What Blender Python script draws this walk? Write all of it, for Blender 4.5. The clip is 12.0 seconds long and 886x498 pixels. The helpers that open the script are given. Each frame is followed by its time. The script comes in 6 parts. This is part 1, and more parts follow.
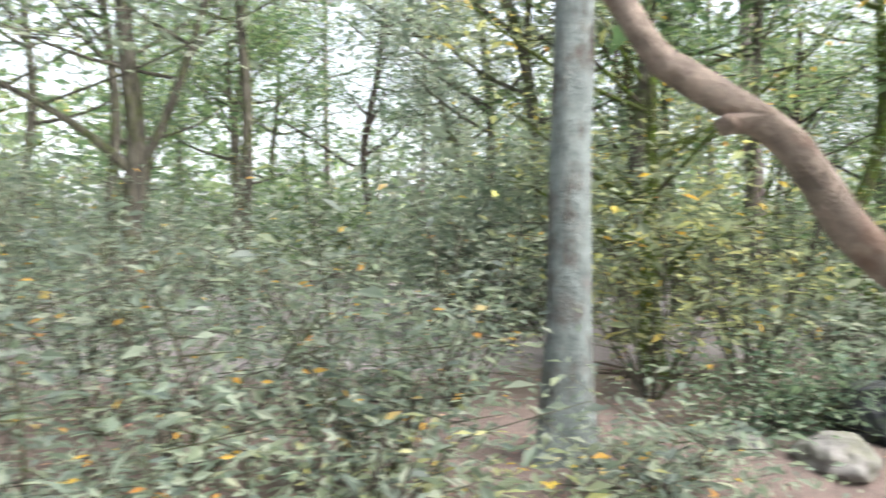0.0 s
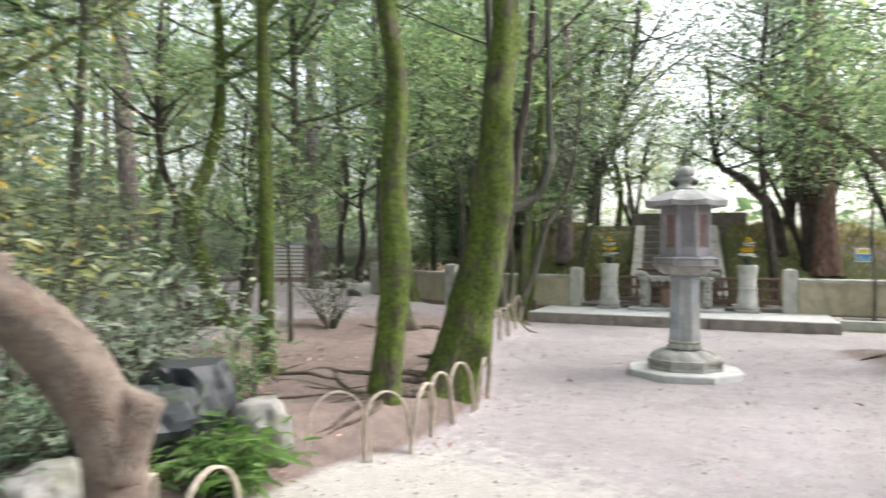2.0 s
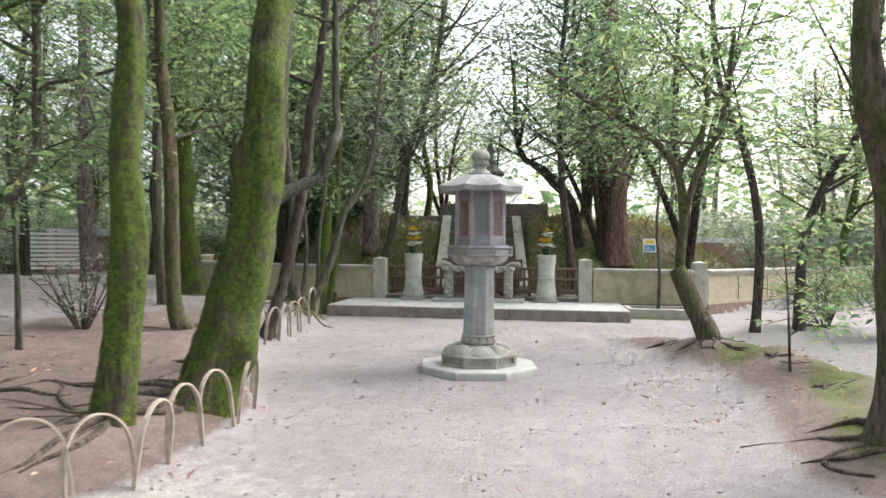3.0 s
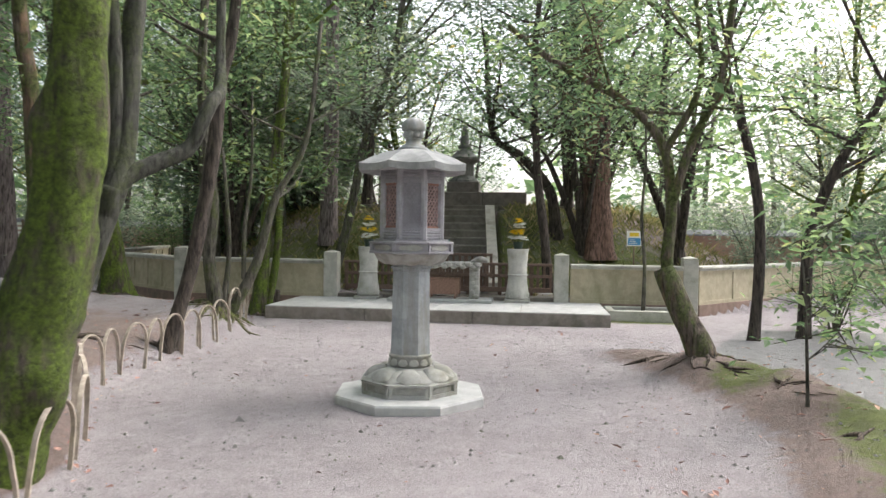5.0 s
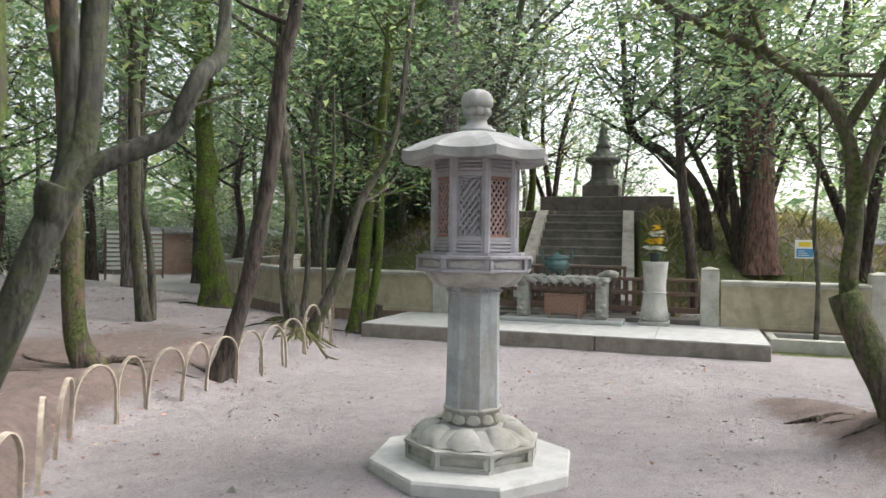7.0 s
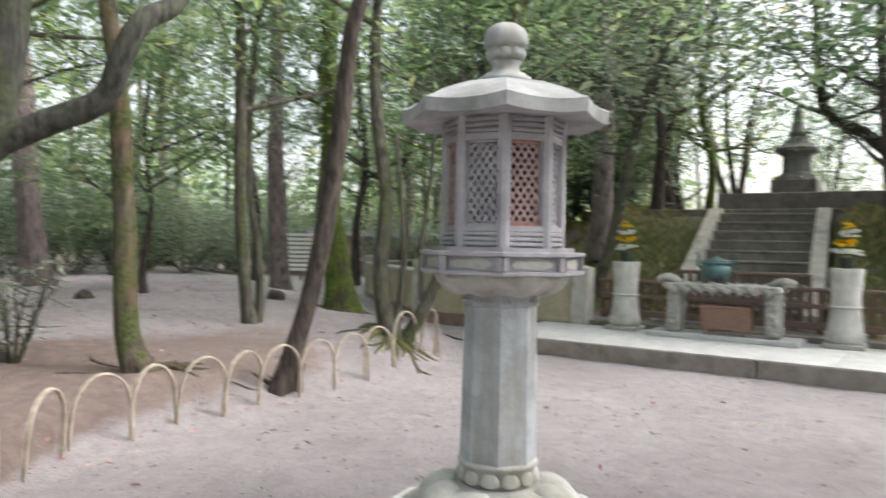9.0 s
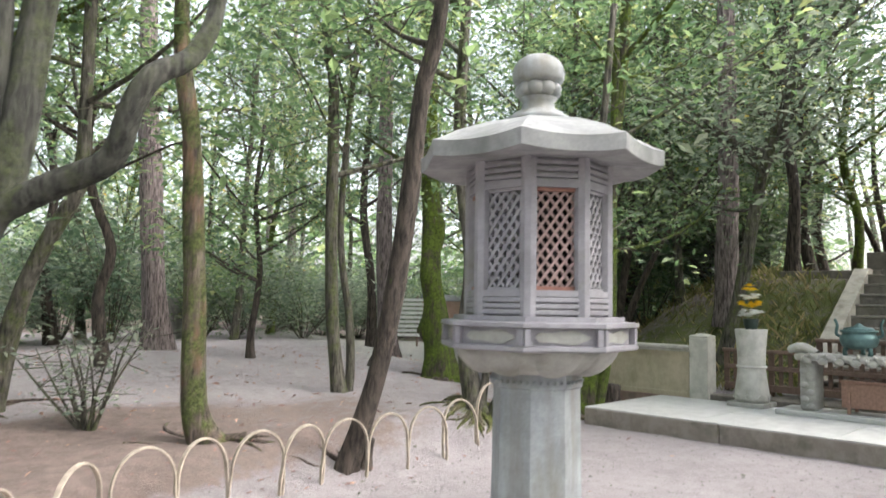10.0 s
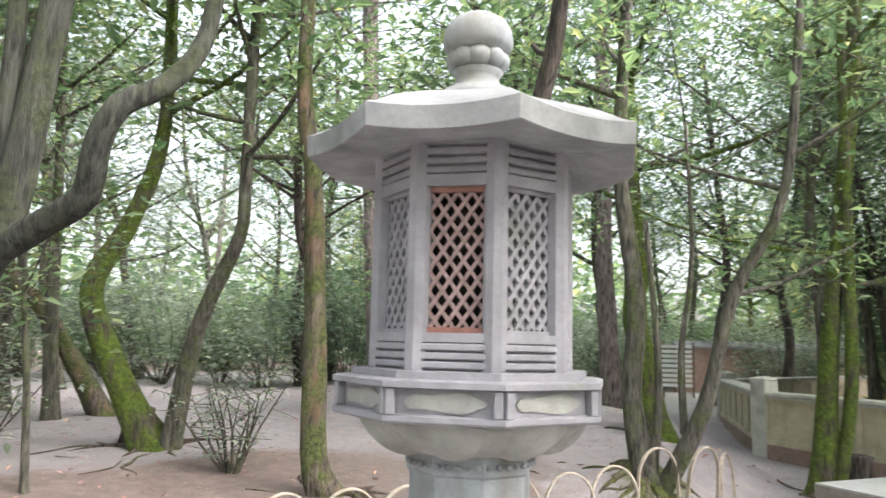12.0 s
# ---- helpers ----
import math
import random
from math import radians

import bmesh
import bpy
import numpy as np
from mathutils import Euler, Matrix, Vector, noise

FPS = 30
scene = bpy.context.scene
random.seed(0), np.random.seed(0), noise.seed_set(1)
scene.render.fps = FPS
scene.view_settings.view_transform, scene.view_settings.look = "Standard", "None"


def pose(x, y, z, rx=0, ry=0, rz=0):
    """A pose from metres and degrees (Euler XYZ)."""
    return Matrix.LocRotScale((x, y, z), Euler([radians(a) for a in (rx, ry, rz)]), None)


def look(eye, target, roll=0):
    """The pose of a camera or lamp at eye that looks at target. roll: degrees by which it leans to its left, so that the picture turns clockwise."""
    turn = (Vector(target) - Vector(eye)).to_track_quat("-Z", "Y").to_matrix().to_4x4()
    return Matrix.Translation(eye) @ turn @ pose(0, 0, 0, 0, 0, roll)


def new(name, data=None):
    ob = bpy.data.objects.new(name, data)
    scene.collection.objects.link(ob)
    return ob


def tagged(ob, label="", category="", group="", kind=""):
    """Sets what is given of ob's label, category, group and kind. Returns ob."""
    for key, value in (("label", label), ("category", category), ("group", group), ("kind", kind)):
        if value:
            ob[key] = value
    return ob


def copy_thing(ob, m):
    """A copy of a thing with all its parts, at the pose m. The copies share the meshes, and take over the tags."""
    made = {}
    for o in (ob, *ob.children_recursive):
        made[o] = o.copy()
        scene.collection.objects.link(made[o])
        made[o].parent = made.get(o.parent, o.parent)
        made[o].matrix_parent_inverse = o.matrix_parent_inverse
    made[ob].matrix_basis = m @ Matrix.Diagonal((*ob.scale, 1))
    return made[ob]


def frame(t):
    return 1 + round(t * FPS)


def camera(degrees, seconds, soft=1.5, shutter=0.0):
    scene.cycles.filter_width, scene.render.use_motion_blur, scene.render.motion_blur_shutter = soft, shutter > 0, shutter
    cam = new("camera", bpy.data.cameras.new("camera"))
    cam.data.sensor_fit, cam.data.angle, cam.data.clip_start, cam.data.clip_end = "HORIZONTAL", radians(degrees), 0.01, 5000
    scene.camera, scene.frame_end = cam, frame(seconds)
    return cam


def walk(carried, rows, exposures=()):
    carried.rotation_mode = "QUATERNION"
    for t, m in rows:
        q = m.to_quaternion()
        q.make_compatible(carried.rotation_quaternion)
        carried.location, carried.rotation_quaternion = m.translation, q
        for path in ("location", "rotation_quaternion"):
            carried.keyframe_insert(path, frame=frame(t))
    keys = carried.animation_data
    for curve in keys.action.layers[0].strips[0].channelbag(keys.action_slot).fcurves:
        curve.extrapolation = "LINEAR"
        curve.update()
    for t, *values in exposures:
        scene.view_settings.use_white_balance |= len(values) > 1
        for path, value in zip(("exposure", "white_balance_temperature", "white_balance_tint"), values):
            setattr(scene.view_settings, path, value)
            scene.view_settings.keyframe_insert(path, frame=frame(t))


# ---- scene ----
cam = camera(62.5, 12.0, 1.5, 0.5)
ROWS = [
    (0.0, 0.0035, -0.0094, 1.5109, 90.276, -0.401, 0.006),
    (0.5, 0.2838, 0.0917, 1.5045, 90.23, -0.314, -10.184),
    (1.0, 0.6382, 0.2514, 1.492, 90.008, -0.292, -22.132),
    (1.5, 0.9744, 0.3803, 1.4906, 90.28, -0.413, -33.199),
    (2.0, 1.3679, 0.4747, 1.4928, 90.128, -0.356, -43.085),
    (2.5, 1.7779, 0.6246, 1.4694, 89.815, -0.716, -50.483),
    (3.0, 2.2445, 0.7363, 1.4652, 89.525, -0.654, -57.184),
    (5.0, 3.9853, 1.1739, 1.5041, 88.773, -0.85, -57.937),
    (5.5, 4.3879, 1.2811, 1.504, 89.216, -0.8, -53.983),
    (6.0, 4.7782, 1.4014, 1.5058, 89.375, -0.9, -51.468),
    (6.5, 5.1959, 1.5247, 1.5137, 89.36, -0.85, -48.226),
    (7.0, 5.6317, 1.6131, 1.528, 89.254, -0.85, -45.918),
    (9.0, 7.1404, 1.9316, 1.4714, 89.437, -1.081, -30.729),
    (9.5, 7.4326, 2.038, 1.4883, 91.742, -1.213, -21.008),
    (10.0, 7.7647, 2.1619, 1.4898, 94.325, -0.974, -20.454),
    (10.5, 8.0847, 2.2517, 1.4988, 97.015, -1.117, -18.693),
    (11.0, 8.4043, 2.3583, 1.4927, 97.401, -1.183, -16.287),
    (11.5, 8.7134, 2.5186, 1.5097, 97.4, -0.931, -5.954),
    (12.0, 9.0453, 2.6389, 1.5171, 97.431, -1.373, 1.049),
]
walk(cam, [(t, pose(x, y, z, rx, ry, rz)) for t, x, y, z, rx, ry, rz in ROWS],
     exposures=[(0.0, 2.24), (1.5, 2.12), (3.0, 1.9), (5.5, 1.74), (7.0, 1.82), (9.5, 2.08), (10.5, 2.26), (12.0, 2.3)])
# ---- end of camera ----

# ---------------------------------------------------------------- world and sun
world = bpy.data.worlds.new("overcast_sky")
scene.world = world
world.use_nodes = True
wn = world.node_tree.nodes
sky = wn.new("ShaderNodeTexSky")
sky.sky_type = "NISHITA"
sky.sun_disc = False
sky.sun_elevation, sky.sun_rotation = radians(48), radians(120)
sky.air_density, sky.dust_density, sky.ozone_density = 1.0, 5.0, 0.6
cloud = wn.new("ShaderNodeHueSaturation")          # thin cloud takes most of the blue out of the sky
cloud.inputs["Saturation"].default_value = 0.4
world.node_tree.links.new(sky.outputs[0], cloud.inputs["Color"])
world.node_tree.links.new(cloud.outputs[0], wn["Background"].inputs[0])
wn["Background"].inputs[1].default_value = 0.15
sun_data = bpy.data.lights.new("sun", "SUN")
sun_data.energy, sun_data.angle, sun_data.color = 0.7, radians(30), (1.0, 0.98, 0.95)
sun = new("sun", sun_data)
sun.matrix_world = look((0, 0, 30), (0 - 20 * math.sin(radians(120)), 0 - 20 * math.cos(radians(120)), 30 - 20 * math.tan(radians(48))))

# ---------------------------------------------------------------- small helpers
rng = np.random.default_rng(7)


def nodes_of(name):
    m = bpy.data.materials.new(name)
    m.use_nodes = True
    return m, m.node_tree.nodes, m.node_tree.links, m.node_tree.nodes["Principled BSDF"]


def ramp(nd, stops):
    r = nd.new("ShaderNodeValToRGB")
    while len(r.color_ramp.elements) < len(stops):
        r.color_ramp.elements.new(0.5)
    for e, (p, c) in zip(r.color_ramp.elements, stops):
        e.position, e.color = p, (*c, 1)
    return r


def noise_tex(nd, ln, vec, scale, detail=6, rough=0.6):
    n = nd.new("ShaderNodeTexNoise")
    n.inputs["Scale"].default_value, n.inputs["Detail"].default_value, n.inputs["Roughness"].default_value = scale, detail, rough
    ln.new(vec, n.inputs["Vector"])
    return n.outputs["Fac"]


def mix(nd, ln, fac, a, b, mode="MIX"):
    m = nd.new("ShaderNodeMix")
    m.data_type, m.blend_type = "RGBA", mode
    for sock, v in ((m.inputs[0], fac), (m.inputs[6], a), (m.inputs[7], b)):
        if isinstance(v, (int, float)):
            sock.default_value = v
        elif isinstance(v, tuple):
            sock.default_value = (*v, 1)
        else:
            ln.new(v, sock)
    return m.outputs[2]


def maths(nd, ln, op, a, b=0.0, clamp=False):
    m = nd.new("ShaderNodeMath")
    m.operation, m.use_clamp = op, clamp
    for sock, v in zip(m.inputs, (a, b)):
        if isinstance(v, (int, float)):
            sock.default_value = v
        else:
            ln.new(v, sock)
    return m.outputs[0]


def bump(nd, ln, bsdf, height, strength, dist):
    b = nd.new("ShaderNodeBump")
    b.inputs["Strength"].default_value, b.inputs["Distance"].default_value = strength, dist
    ln.new(height, b.inputs["Height"])
    ln.new(b.outputs[0], bsdf.inputs["Normal"])


def place_vec(nd, ln, scale=(1, 1, 1)):
    g = nd.new("ShaderNodeNewGeometry")
    mp = nd.new("ShaderNodeMapping")
    mp.inputs["Scale"].default_value = scale
    ln.new(g.outputs["Position"], mp.inputs["Vector"])
    return mp.outputs[0]


def object_vec(nd, ln, scale=(1, 1, 1)):
    g = nd.new("ShaderNodeTexCoord")
    mp = nd.new("ShaderNodeMapping")
    mp.inputs["Scale"].default_value = scale
    ln.new(g.outputs["Object"], mp.inputs["Vector"])
    return mp.outputs[0]


def stone(name, dark, light, stain=None, stain_amount=0.5, rough=0.85, streak=(1, 1, 1), fine=90):
    """Stone or plaster: two-colour mottle, fine grain, and stains of another colour."""
    m, nd, ln, b = nodes_of(name)
    v = place_vec(nd, ln)
    a = noise_tex(nd, ln, v, 6, 8, 0.7)
    g = noise_tex(nd, ln, v, fine, 3, 0.7)
    col = ramp(nd, [(0.40, dark), (0.60, light)])
    ln.new(a, col.inputs[0])
    c = mix(nd, ln, 0.45, col.outputs[0], mix(nd, ln, g, dark, light))
    if stain:
        s = noise_tex(nd, ln, place_vec(nd, ln, streak), 3.1, 7, 0.65)
        r = ramp(nd, [(0.62 - 0.25 * stain_amount, (0, 0, 0)), (0.72, (1, 1, 1))])
        ln.new(s, r.inputs[0])
        c = mix(nd, ln, maths(nd, ln, "MULTIPLY", r.outputs[0], 0.8), c, stain)
    ln.new(c, b.inputs["Base Color"])
    b.inputs["Roughness"].default_value = rough
    bump(nd, ln, b, maths(nd, ln, "ADD", maths(nd, ln, "MULTIPLY", a, 0.6), maths(nd, ln, "MULTIPLY", g, 0.5)), 0.5, 0.005)
    return m


def bark(name, dark, light, moss=None, moss_at=0.5, ring=False, orange=None, smooth=False):
    """Bark with long furrows; moss grows in patches where it is given."""
    m, nd, ln, b = nodes_of(name)
    v = object_vec(nd, ln, (0.4, 0.4, 0.4) if smooth else (1, 1, 0.22) if not ring else (0.5, 0.5, 2.2))
    a = noise_tex(nd, ln, v, 22, 8, 0.7)
    w = noise_tex(nd, ln, object_vec(nd, ln), 3.5, 6, 0.65)
    f = noise_tex(nd, ln, object_vec(nd, ln), 26, 7, 0.8)
    col = ramp(nd, [(0.40, dark), (0.62, light)])
    ln.new(a, col.inputs[0])
    gap = ramp(nd, [(0.36, (0.25, 0.24, 0.23)), (0.52, (1.0, 1.0, 1.0))])
    ln.new(noise_tex(nd, ln, object_vec(nd, ln, (1, 1, 0.16) if not ring else (0.4, 0.4, 1.6)), 30, 6, 0.6), gap.inputs[0])
    c = mix(nd, ln, maths(nd, ln, "MULTIPLY", w, 0.35), col.outputs[0], tuple(0.6 * x + 0.03 for x in light))
    c = mix(nd, ln, 0.0 if smooth else 0.35 if ring else 1.0, c, gap.outputs[0], "MULTIPLY")
    if orange:
        r = ramp(nd, [(0.52, (0, 0, 0)), (0.66, (1, 1, 1))])
        ln.new(noise_tex(nd, ln, object_vec(nd, ln, (1, 1, 1) if smooth else (1, 1, 0.3)), 5, 5, 0.6), r.inputs[0])
        c = mix(nd, ln, maths(nd, ln, "MULTIPLY", r.outputs[0], 0.7), c, orange)
    h = a
    if moss:
        r = ramp(nd, [(moss_at - 0.06, (0, 0, 0)), (moss_at + 0.06, (1, 1, 1))])
        long = noise_tex(nd, ln, object_vec(nd, ln, (1, 1, 0.2)), 13, 5, 0.6)
        ln.new(maths(nd, ln, "ADD", maths(nd, ln, "MULTIPLY", w, 0.6), maths(nd, ln, "MULTIPLY", long, 0.4)), r.inputs[0])
        mc = ramp(nd, [(0.36, tuple(0.25 * x for x in moss)), (0.5, tuple(0.85 * x for x in moss)), (0.66, tuple(1.6 * x for x in moss))])
        ln.new(f, mc.inputs[0])
        c = mix(nd, ln, r.outputs[0], c, mc.outputs[0])
        h = mix(nd, ln, r.outputs[0], a, f)
    ln.new(c, b.inputs["Base Color"])
    b.inputs["Roughness"].default_value = 0.95
    bump(nd, ln, b, h, 1.0, 0.05)
    return m


def leaf_mat(name, stops, glow=0.6, rough=0.45):
    """Leaves: colour by leaf, some light passes through."""
    m, nd, ln, b = nodes_of(name)
    g = nd.new("ShaderNodeNewGeometry")
    r = ramp(nd, stops)
    ln.new(g.outputs["Random Per Island"], r.inputs[0])
    big = noise_tex(nd, ln, place_vec(nd, ln), 0.9, 3, 0.5)
    tone = ramp(nd, [(0.3, (1.5, 1.36, 1.75)), (0.7, (2.5, 2.22, 2.75))])
    ln.new(big, tone.inputs[0])
    c = mix(nd, ln, 1.0, r.outputs[0], tone.outputs[0], "MULTIPLY")
    ln.new(c, b.inputs["Base Color"])
    b.inputs["Roughness"].default_value = rough
    t = nd.new("ShaderNodeBsdfTranslucent")
    ln.new(mix(nd, ln, 1.0, c, (1.2, 1.25, 1.0), "MULTIPLY"), t.inputs["Color"])
    mx = nd.new("ShaderNodeMixShader")
    mx.inputs[0].default_value = glow
    ln.new(b.outputs[0], mx.inputs[1])
    ln.new(t.outputs[0], mx.inputs[2])
    ln.new(mx.outputs[0], nd["Material Output"].inputs["Surface"])
    return m


def plain(name, col, rough=0.6, metal=0.0, grain=25, depth=0.3):
    m, nd, ln, b = nodes_of(name)
    v = object_vec(nd, ln)
    a = noise_tex(nd, ln, v, grain, 6, 0.65)
    r = ramp(nd, [(0.3, tuple((1 - depth) * x for x in col)), (0.7, tuple(min(1, (1 + depth) * x) for x in col))])
    ln.new(a, r.inputs[0])
    ln.new(r.outputs[0], b.inputs["Base Color"])
    b.inputs["Roughness"].default_value, b.inputs["Metallic"].default_value = rough, metal
    bump(nd, ln, b, a, 0.3, 0.004)
    return m


# ---------------------------------------------------------------- materials
M_LANTERN = stone("pale_lilac_granite", (0.21, 0.20, 0.22), (0.37, 0.355, 0.385), (0.20, 0.20, 0.15), 0.25, 0.8)
M_LANTERN_ROOF = stone("weathered_granite_roof", (0.21, 0.21, 0.22), (0.39, 0.39, 0.385), (0.14, 0.145, 0.14), 0.55, 0.85)
M_VASE = stone("pale_carved_vase_stone", (0.36, 0.355, 0.33), (0.56, 0.55, 0.52), (0.26, 0.25, 0.20), 0.35, 0.85)
M_SHAFT = stone("stained_granite_shaft", (0.22, 0.235, 0.25), (0.44, 0.46, 0.485), (0.19, 0.165, 0.12), 0.6, 0.8, (2.0, 2.0, 0.3))
M_BASE = stone("ochre_grey_granite", (0.27, 0.265, 0.245), (0.45, 0.44, 0.415), (0.19, 0.18, 0.13), 0.4, 0.85)
M_PALE = stone("pale_paving_stone", (0.38, 0.38, 0.375), (0.54, 0.54, 0.53), (0.32, 0.31, 0.28), 0.15, 0.75)
M_KERB = stone("brown_grey_kerb_stone", (0.20, 0.17, 0.15), (0.34, 0.30, 0.27), (0.09, 0.09, 0.06), 0.5)
M_WALL = stone("cream_plaster", (0.36, 0.31, 0.22), (0.52, 0.46, 0.34), (0.23, 0.23, 0.14), 0.45, 0.9, (1, 1, 0.5))
M_WALLCAP = stone("grey_coping_stone", (0.36, 0.35, 0.31), (0.54, 0.53, 0.48), (0.20, 0.20, 0.15), 0.4)
M_WALLFOOT = stone("red_brown_wall_foot", (0.18, 0.12, 0.10), (0.30, 0.21, 0.17), (0.10, 0.10, 0.07), 0.4)
M_STAIR = stone("brown_grey_stair_stone", (0.13, 0.115, 0.10), (0.25, 0.225, 0.195), (0.08, 0.075, 0.06), 0.5)
# a little paler than the steps below
M_TREAD = stone("paler_tread_stone", (0.19, 0.175, 0.155), (0.33, 0.30, 0.27), (0.10, 0.095, 0.07), 0.4)
M_STAIREDGE = stone("pale_string_stone", (0.33, 0.31, 0.27), (0.50, 0.47, 0.42), (0.18, 0.17, 0.13), 0.4)
M_MONUMENT = stone("dark_lichened_stone", (0.10, 0.10, 0.09), (0.24, 0.24, 0.22), (0.07, 0.09, 0.06), 0.5)
M_ROCK = stone("garden_rock", (0.09, 0.087, 0.083), (0.27, 0.26, 0.25), (0.14, 0.15, 0.08), 0.5, 0.9)
M_DARKROCK = stone("wet_dark_rock", (0.008, 0.010, 0.014), (0.032, 0.036, 0.045), (0.05, 0.07, 0.02), 0.35, 0.6)
M_REDWOOD = plain("red_brown_frame_wood", (0.25, 0.115, 0.09), 0.6, 0, 30)
# greyer and paler than the red-brown frames
M_LATTICE = plain("grey_pink_lattice_wood", (0.29, 0.20, 0.19), 0.7, 0, 40, 0.35)
M_FENCEWOOD = plain("weathered_brown_wood", (0.17, 0.115, 0.09), 0.8, 0, 30)
M_BOXWOOD = plain("red_brown_box_wood", (0.26, 0.155, 0.115), 0.7, 0, 30)
M_BAMBOO = plain("split_bamboo", (0.40, 0.34, 0.28), 0.6, 0, 18)
M_SOIL = stone("dark_planter_soil", (0.03, 0.026, 0.02), (0.08, 0.068, 0.055), (0.05, 0.065, 0.02), 0.4, 0.95)
# near-black paint for the shade inside the lantern
M_DARK = plain("interior_shade_black", (0.015, 0.013, 0.012), 0.9)
M_BRONZE = plain("green_bronze", (0.10, 0.17, 0.17), 0.5, 0.6, 14)
M_PLASTIC = plain("black_green_vase", (0.015, 0.03, 0.022), 0.35)
M_WHITEFLOWER = plain("white_petals", (0.85, 0.86, 0.82), 0.6, 0, 60, 0.1)
M_YELLOWFLOWER = plain("yellow_petals", (0.85, 0.60, 0.03), 0.6, 0, 60, 0.15)
M_PINKWALL = stone("pink_plaster", (0.36, 0.24, 0.195), (0.48, 0.34, 0.285), (0.27, 0.20, 0.16), 0.4)
M_TILE = stone("grey_roof_tile", (0.12, 0.12, 0.13), (0.28, 0.28, 0.30))
M_WHITEPAINT = plain("white_sign_paint", (0.78, 0.78, 0.76), 0.5, 0, 12, 0.06)
M_SIGNBLUE = plain("blue_sign_paint", (0.06, 0.26, 0.50), 0.5, 0, 40, 0.2)
M_SIGNYELLOW = plain("yellow_sign_paint", (0.75, 0.55, 0.04), 0.5, 0, 40, 0.2)
M_LEAFY = stone("moss_mat", (0.06, 0.09, 0.02), (0.14, 0.19, 0.04), (0.12, 0.09, 0.06), 0.3)

B_MOSSY = bark("mossy_bark", (0.03, 0.024, 0.018), (0.11, 0.085, 0.065), (0.10, 0.145, 0.014), 0.465)
B_BROWN = bark("brown_bark", (0.07, 0.052, 0.045), (0.20, 0.155, 0.125), (0.09, 0.11, 0.03), 0.50, orange=(0.22, 0.125, 0.07))
B_OLIVE = bark("olive_grey_bark", (0.06, 0.055, 0.045), (0.17, 0.155, 0.125), (0.09, 0.11, 0.035), 0.55)
B_SNAKE = bark("dark_olive_smooth_bark", (0.03, 0.031, 0.025), (0.085, 0.085, 0.068), (0.055, 0.068, 0.025), 0.55)
B_DARK = bark("dark_bark", (0.035, 0.027, 0.022), (0.11, 0.085, 0.07), (0.06, 0.075, 0.02), 0.66)
B_PINE = bark("grey_pink_pine_bark", (0.12, 0.095, 0.09), (0.30, 0.245, 0.24), (0.14, 0.13, 0.05), 0.68)
B_CEDAR = bark("red_cedar_bark", (0.10, 0.055, 0.04), (0.27, 0.16, 0.125))
B_GREY = bark("pale_blue_grey_bark", (0.12, 0.145, 0.145), (0.215, 0.25, 0.25), (0.09, 0.075, 0.065), 0.56, smooth=True, orange=(0.13, 0.115, 0.11))
B_SMOOTH = bark("smooth_tan_bark", (0.11, 0.085, 0.07), (0.26, 0.205, 0.17), orange=(0.13, 0.075, 0.055), smooth=True)
B_MOSSROOT = bark("mossy_root_bark", (0.07, 0.055, 0.04), (0.20, 0.165, 0.12), (0.13, 0.15, 0.035), 0.49)
B_ROOT = bark("root_bark", (0.055, 0.04, 0.032), (0.18, 0.135, 0.11), (0.13, 0.15, 0.03), 0.6)

L_GREEN = leaf_mat("green_leaves", [(0.0, (0.042, 0.080, 0.036)), (0.5, (0.078, 0.130, 0.056)), (0.9, (0.13, 0.185, 0.08)), (1.0, (0.20, 0.23, 0.09))])
L_DARK = leaf_mat("dark_glossy_leaves", [(0.0, (0.034, 0.064, 0.036)), (0.6, (0.066, 0.11, 0.06)), (1.0, (0.125, 0.175, 0.10))], 0.45, 0.4)
L_PALE = leaf_mat("pale_grey_green_leaves", [(0.0, (0.07, 0.105, 0.07)), (0.6, (0.13, 0.168, 0.115)), (1.0, (0.22, 0.26, 0.18))])
L_YELLOW = leaf_mat("yellowing_leaves", [(0.0, (0.08, 0.11, 0.06)), (0.6, (0.14, 0.175, 0.10)), (0.94, (0.23, 0.25, 0.09)), (0.985, (0.30, 0.22, 0.03)), (1.0, (0.27, 0.13, 0.03))])
L_BUSH = leaf_mat("azalea_leaves", [(0.0, (0.07, 0.098, 0.074)), (0.6, (0.108, 0.15, 0.098)), (0.975, (0.18, 0.22, 0.145)), (0.985, (0.30, 0.21, 0.03)), (1.0, (0.27, 0.14, 0.04))])
L_STRAW = leaf_mat("straw_yellow_leaves", [(0.0, (0.30, 0.25, 0.10)), (1.0, (0.55, 0.46, 0.22))])
L_FERN = leaf_mat("fern_fronds", [(0.0, (0.035, 0.08, 0.02)), (1.0, (0.09, 0.16, 0.04))])
L_LITTER = leaf_mat("dry_leaf_litter", [(0.0, (0.10, 0.06, 0.045)), (0.7, (0.20, 0.12, 0.08)), (1.0, (0.34, 0.24, 0.14))], 0.1, 0.8)
L_GRASS = leaf_mat("mossy_grass", [(0.0, (0.07, 0.09, 0.025)), (0.6, (0.13, 0.14, 0.045)), (1.0, (0.22, 0.19, 0.09))], 0.3, 0.7)


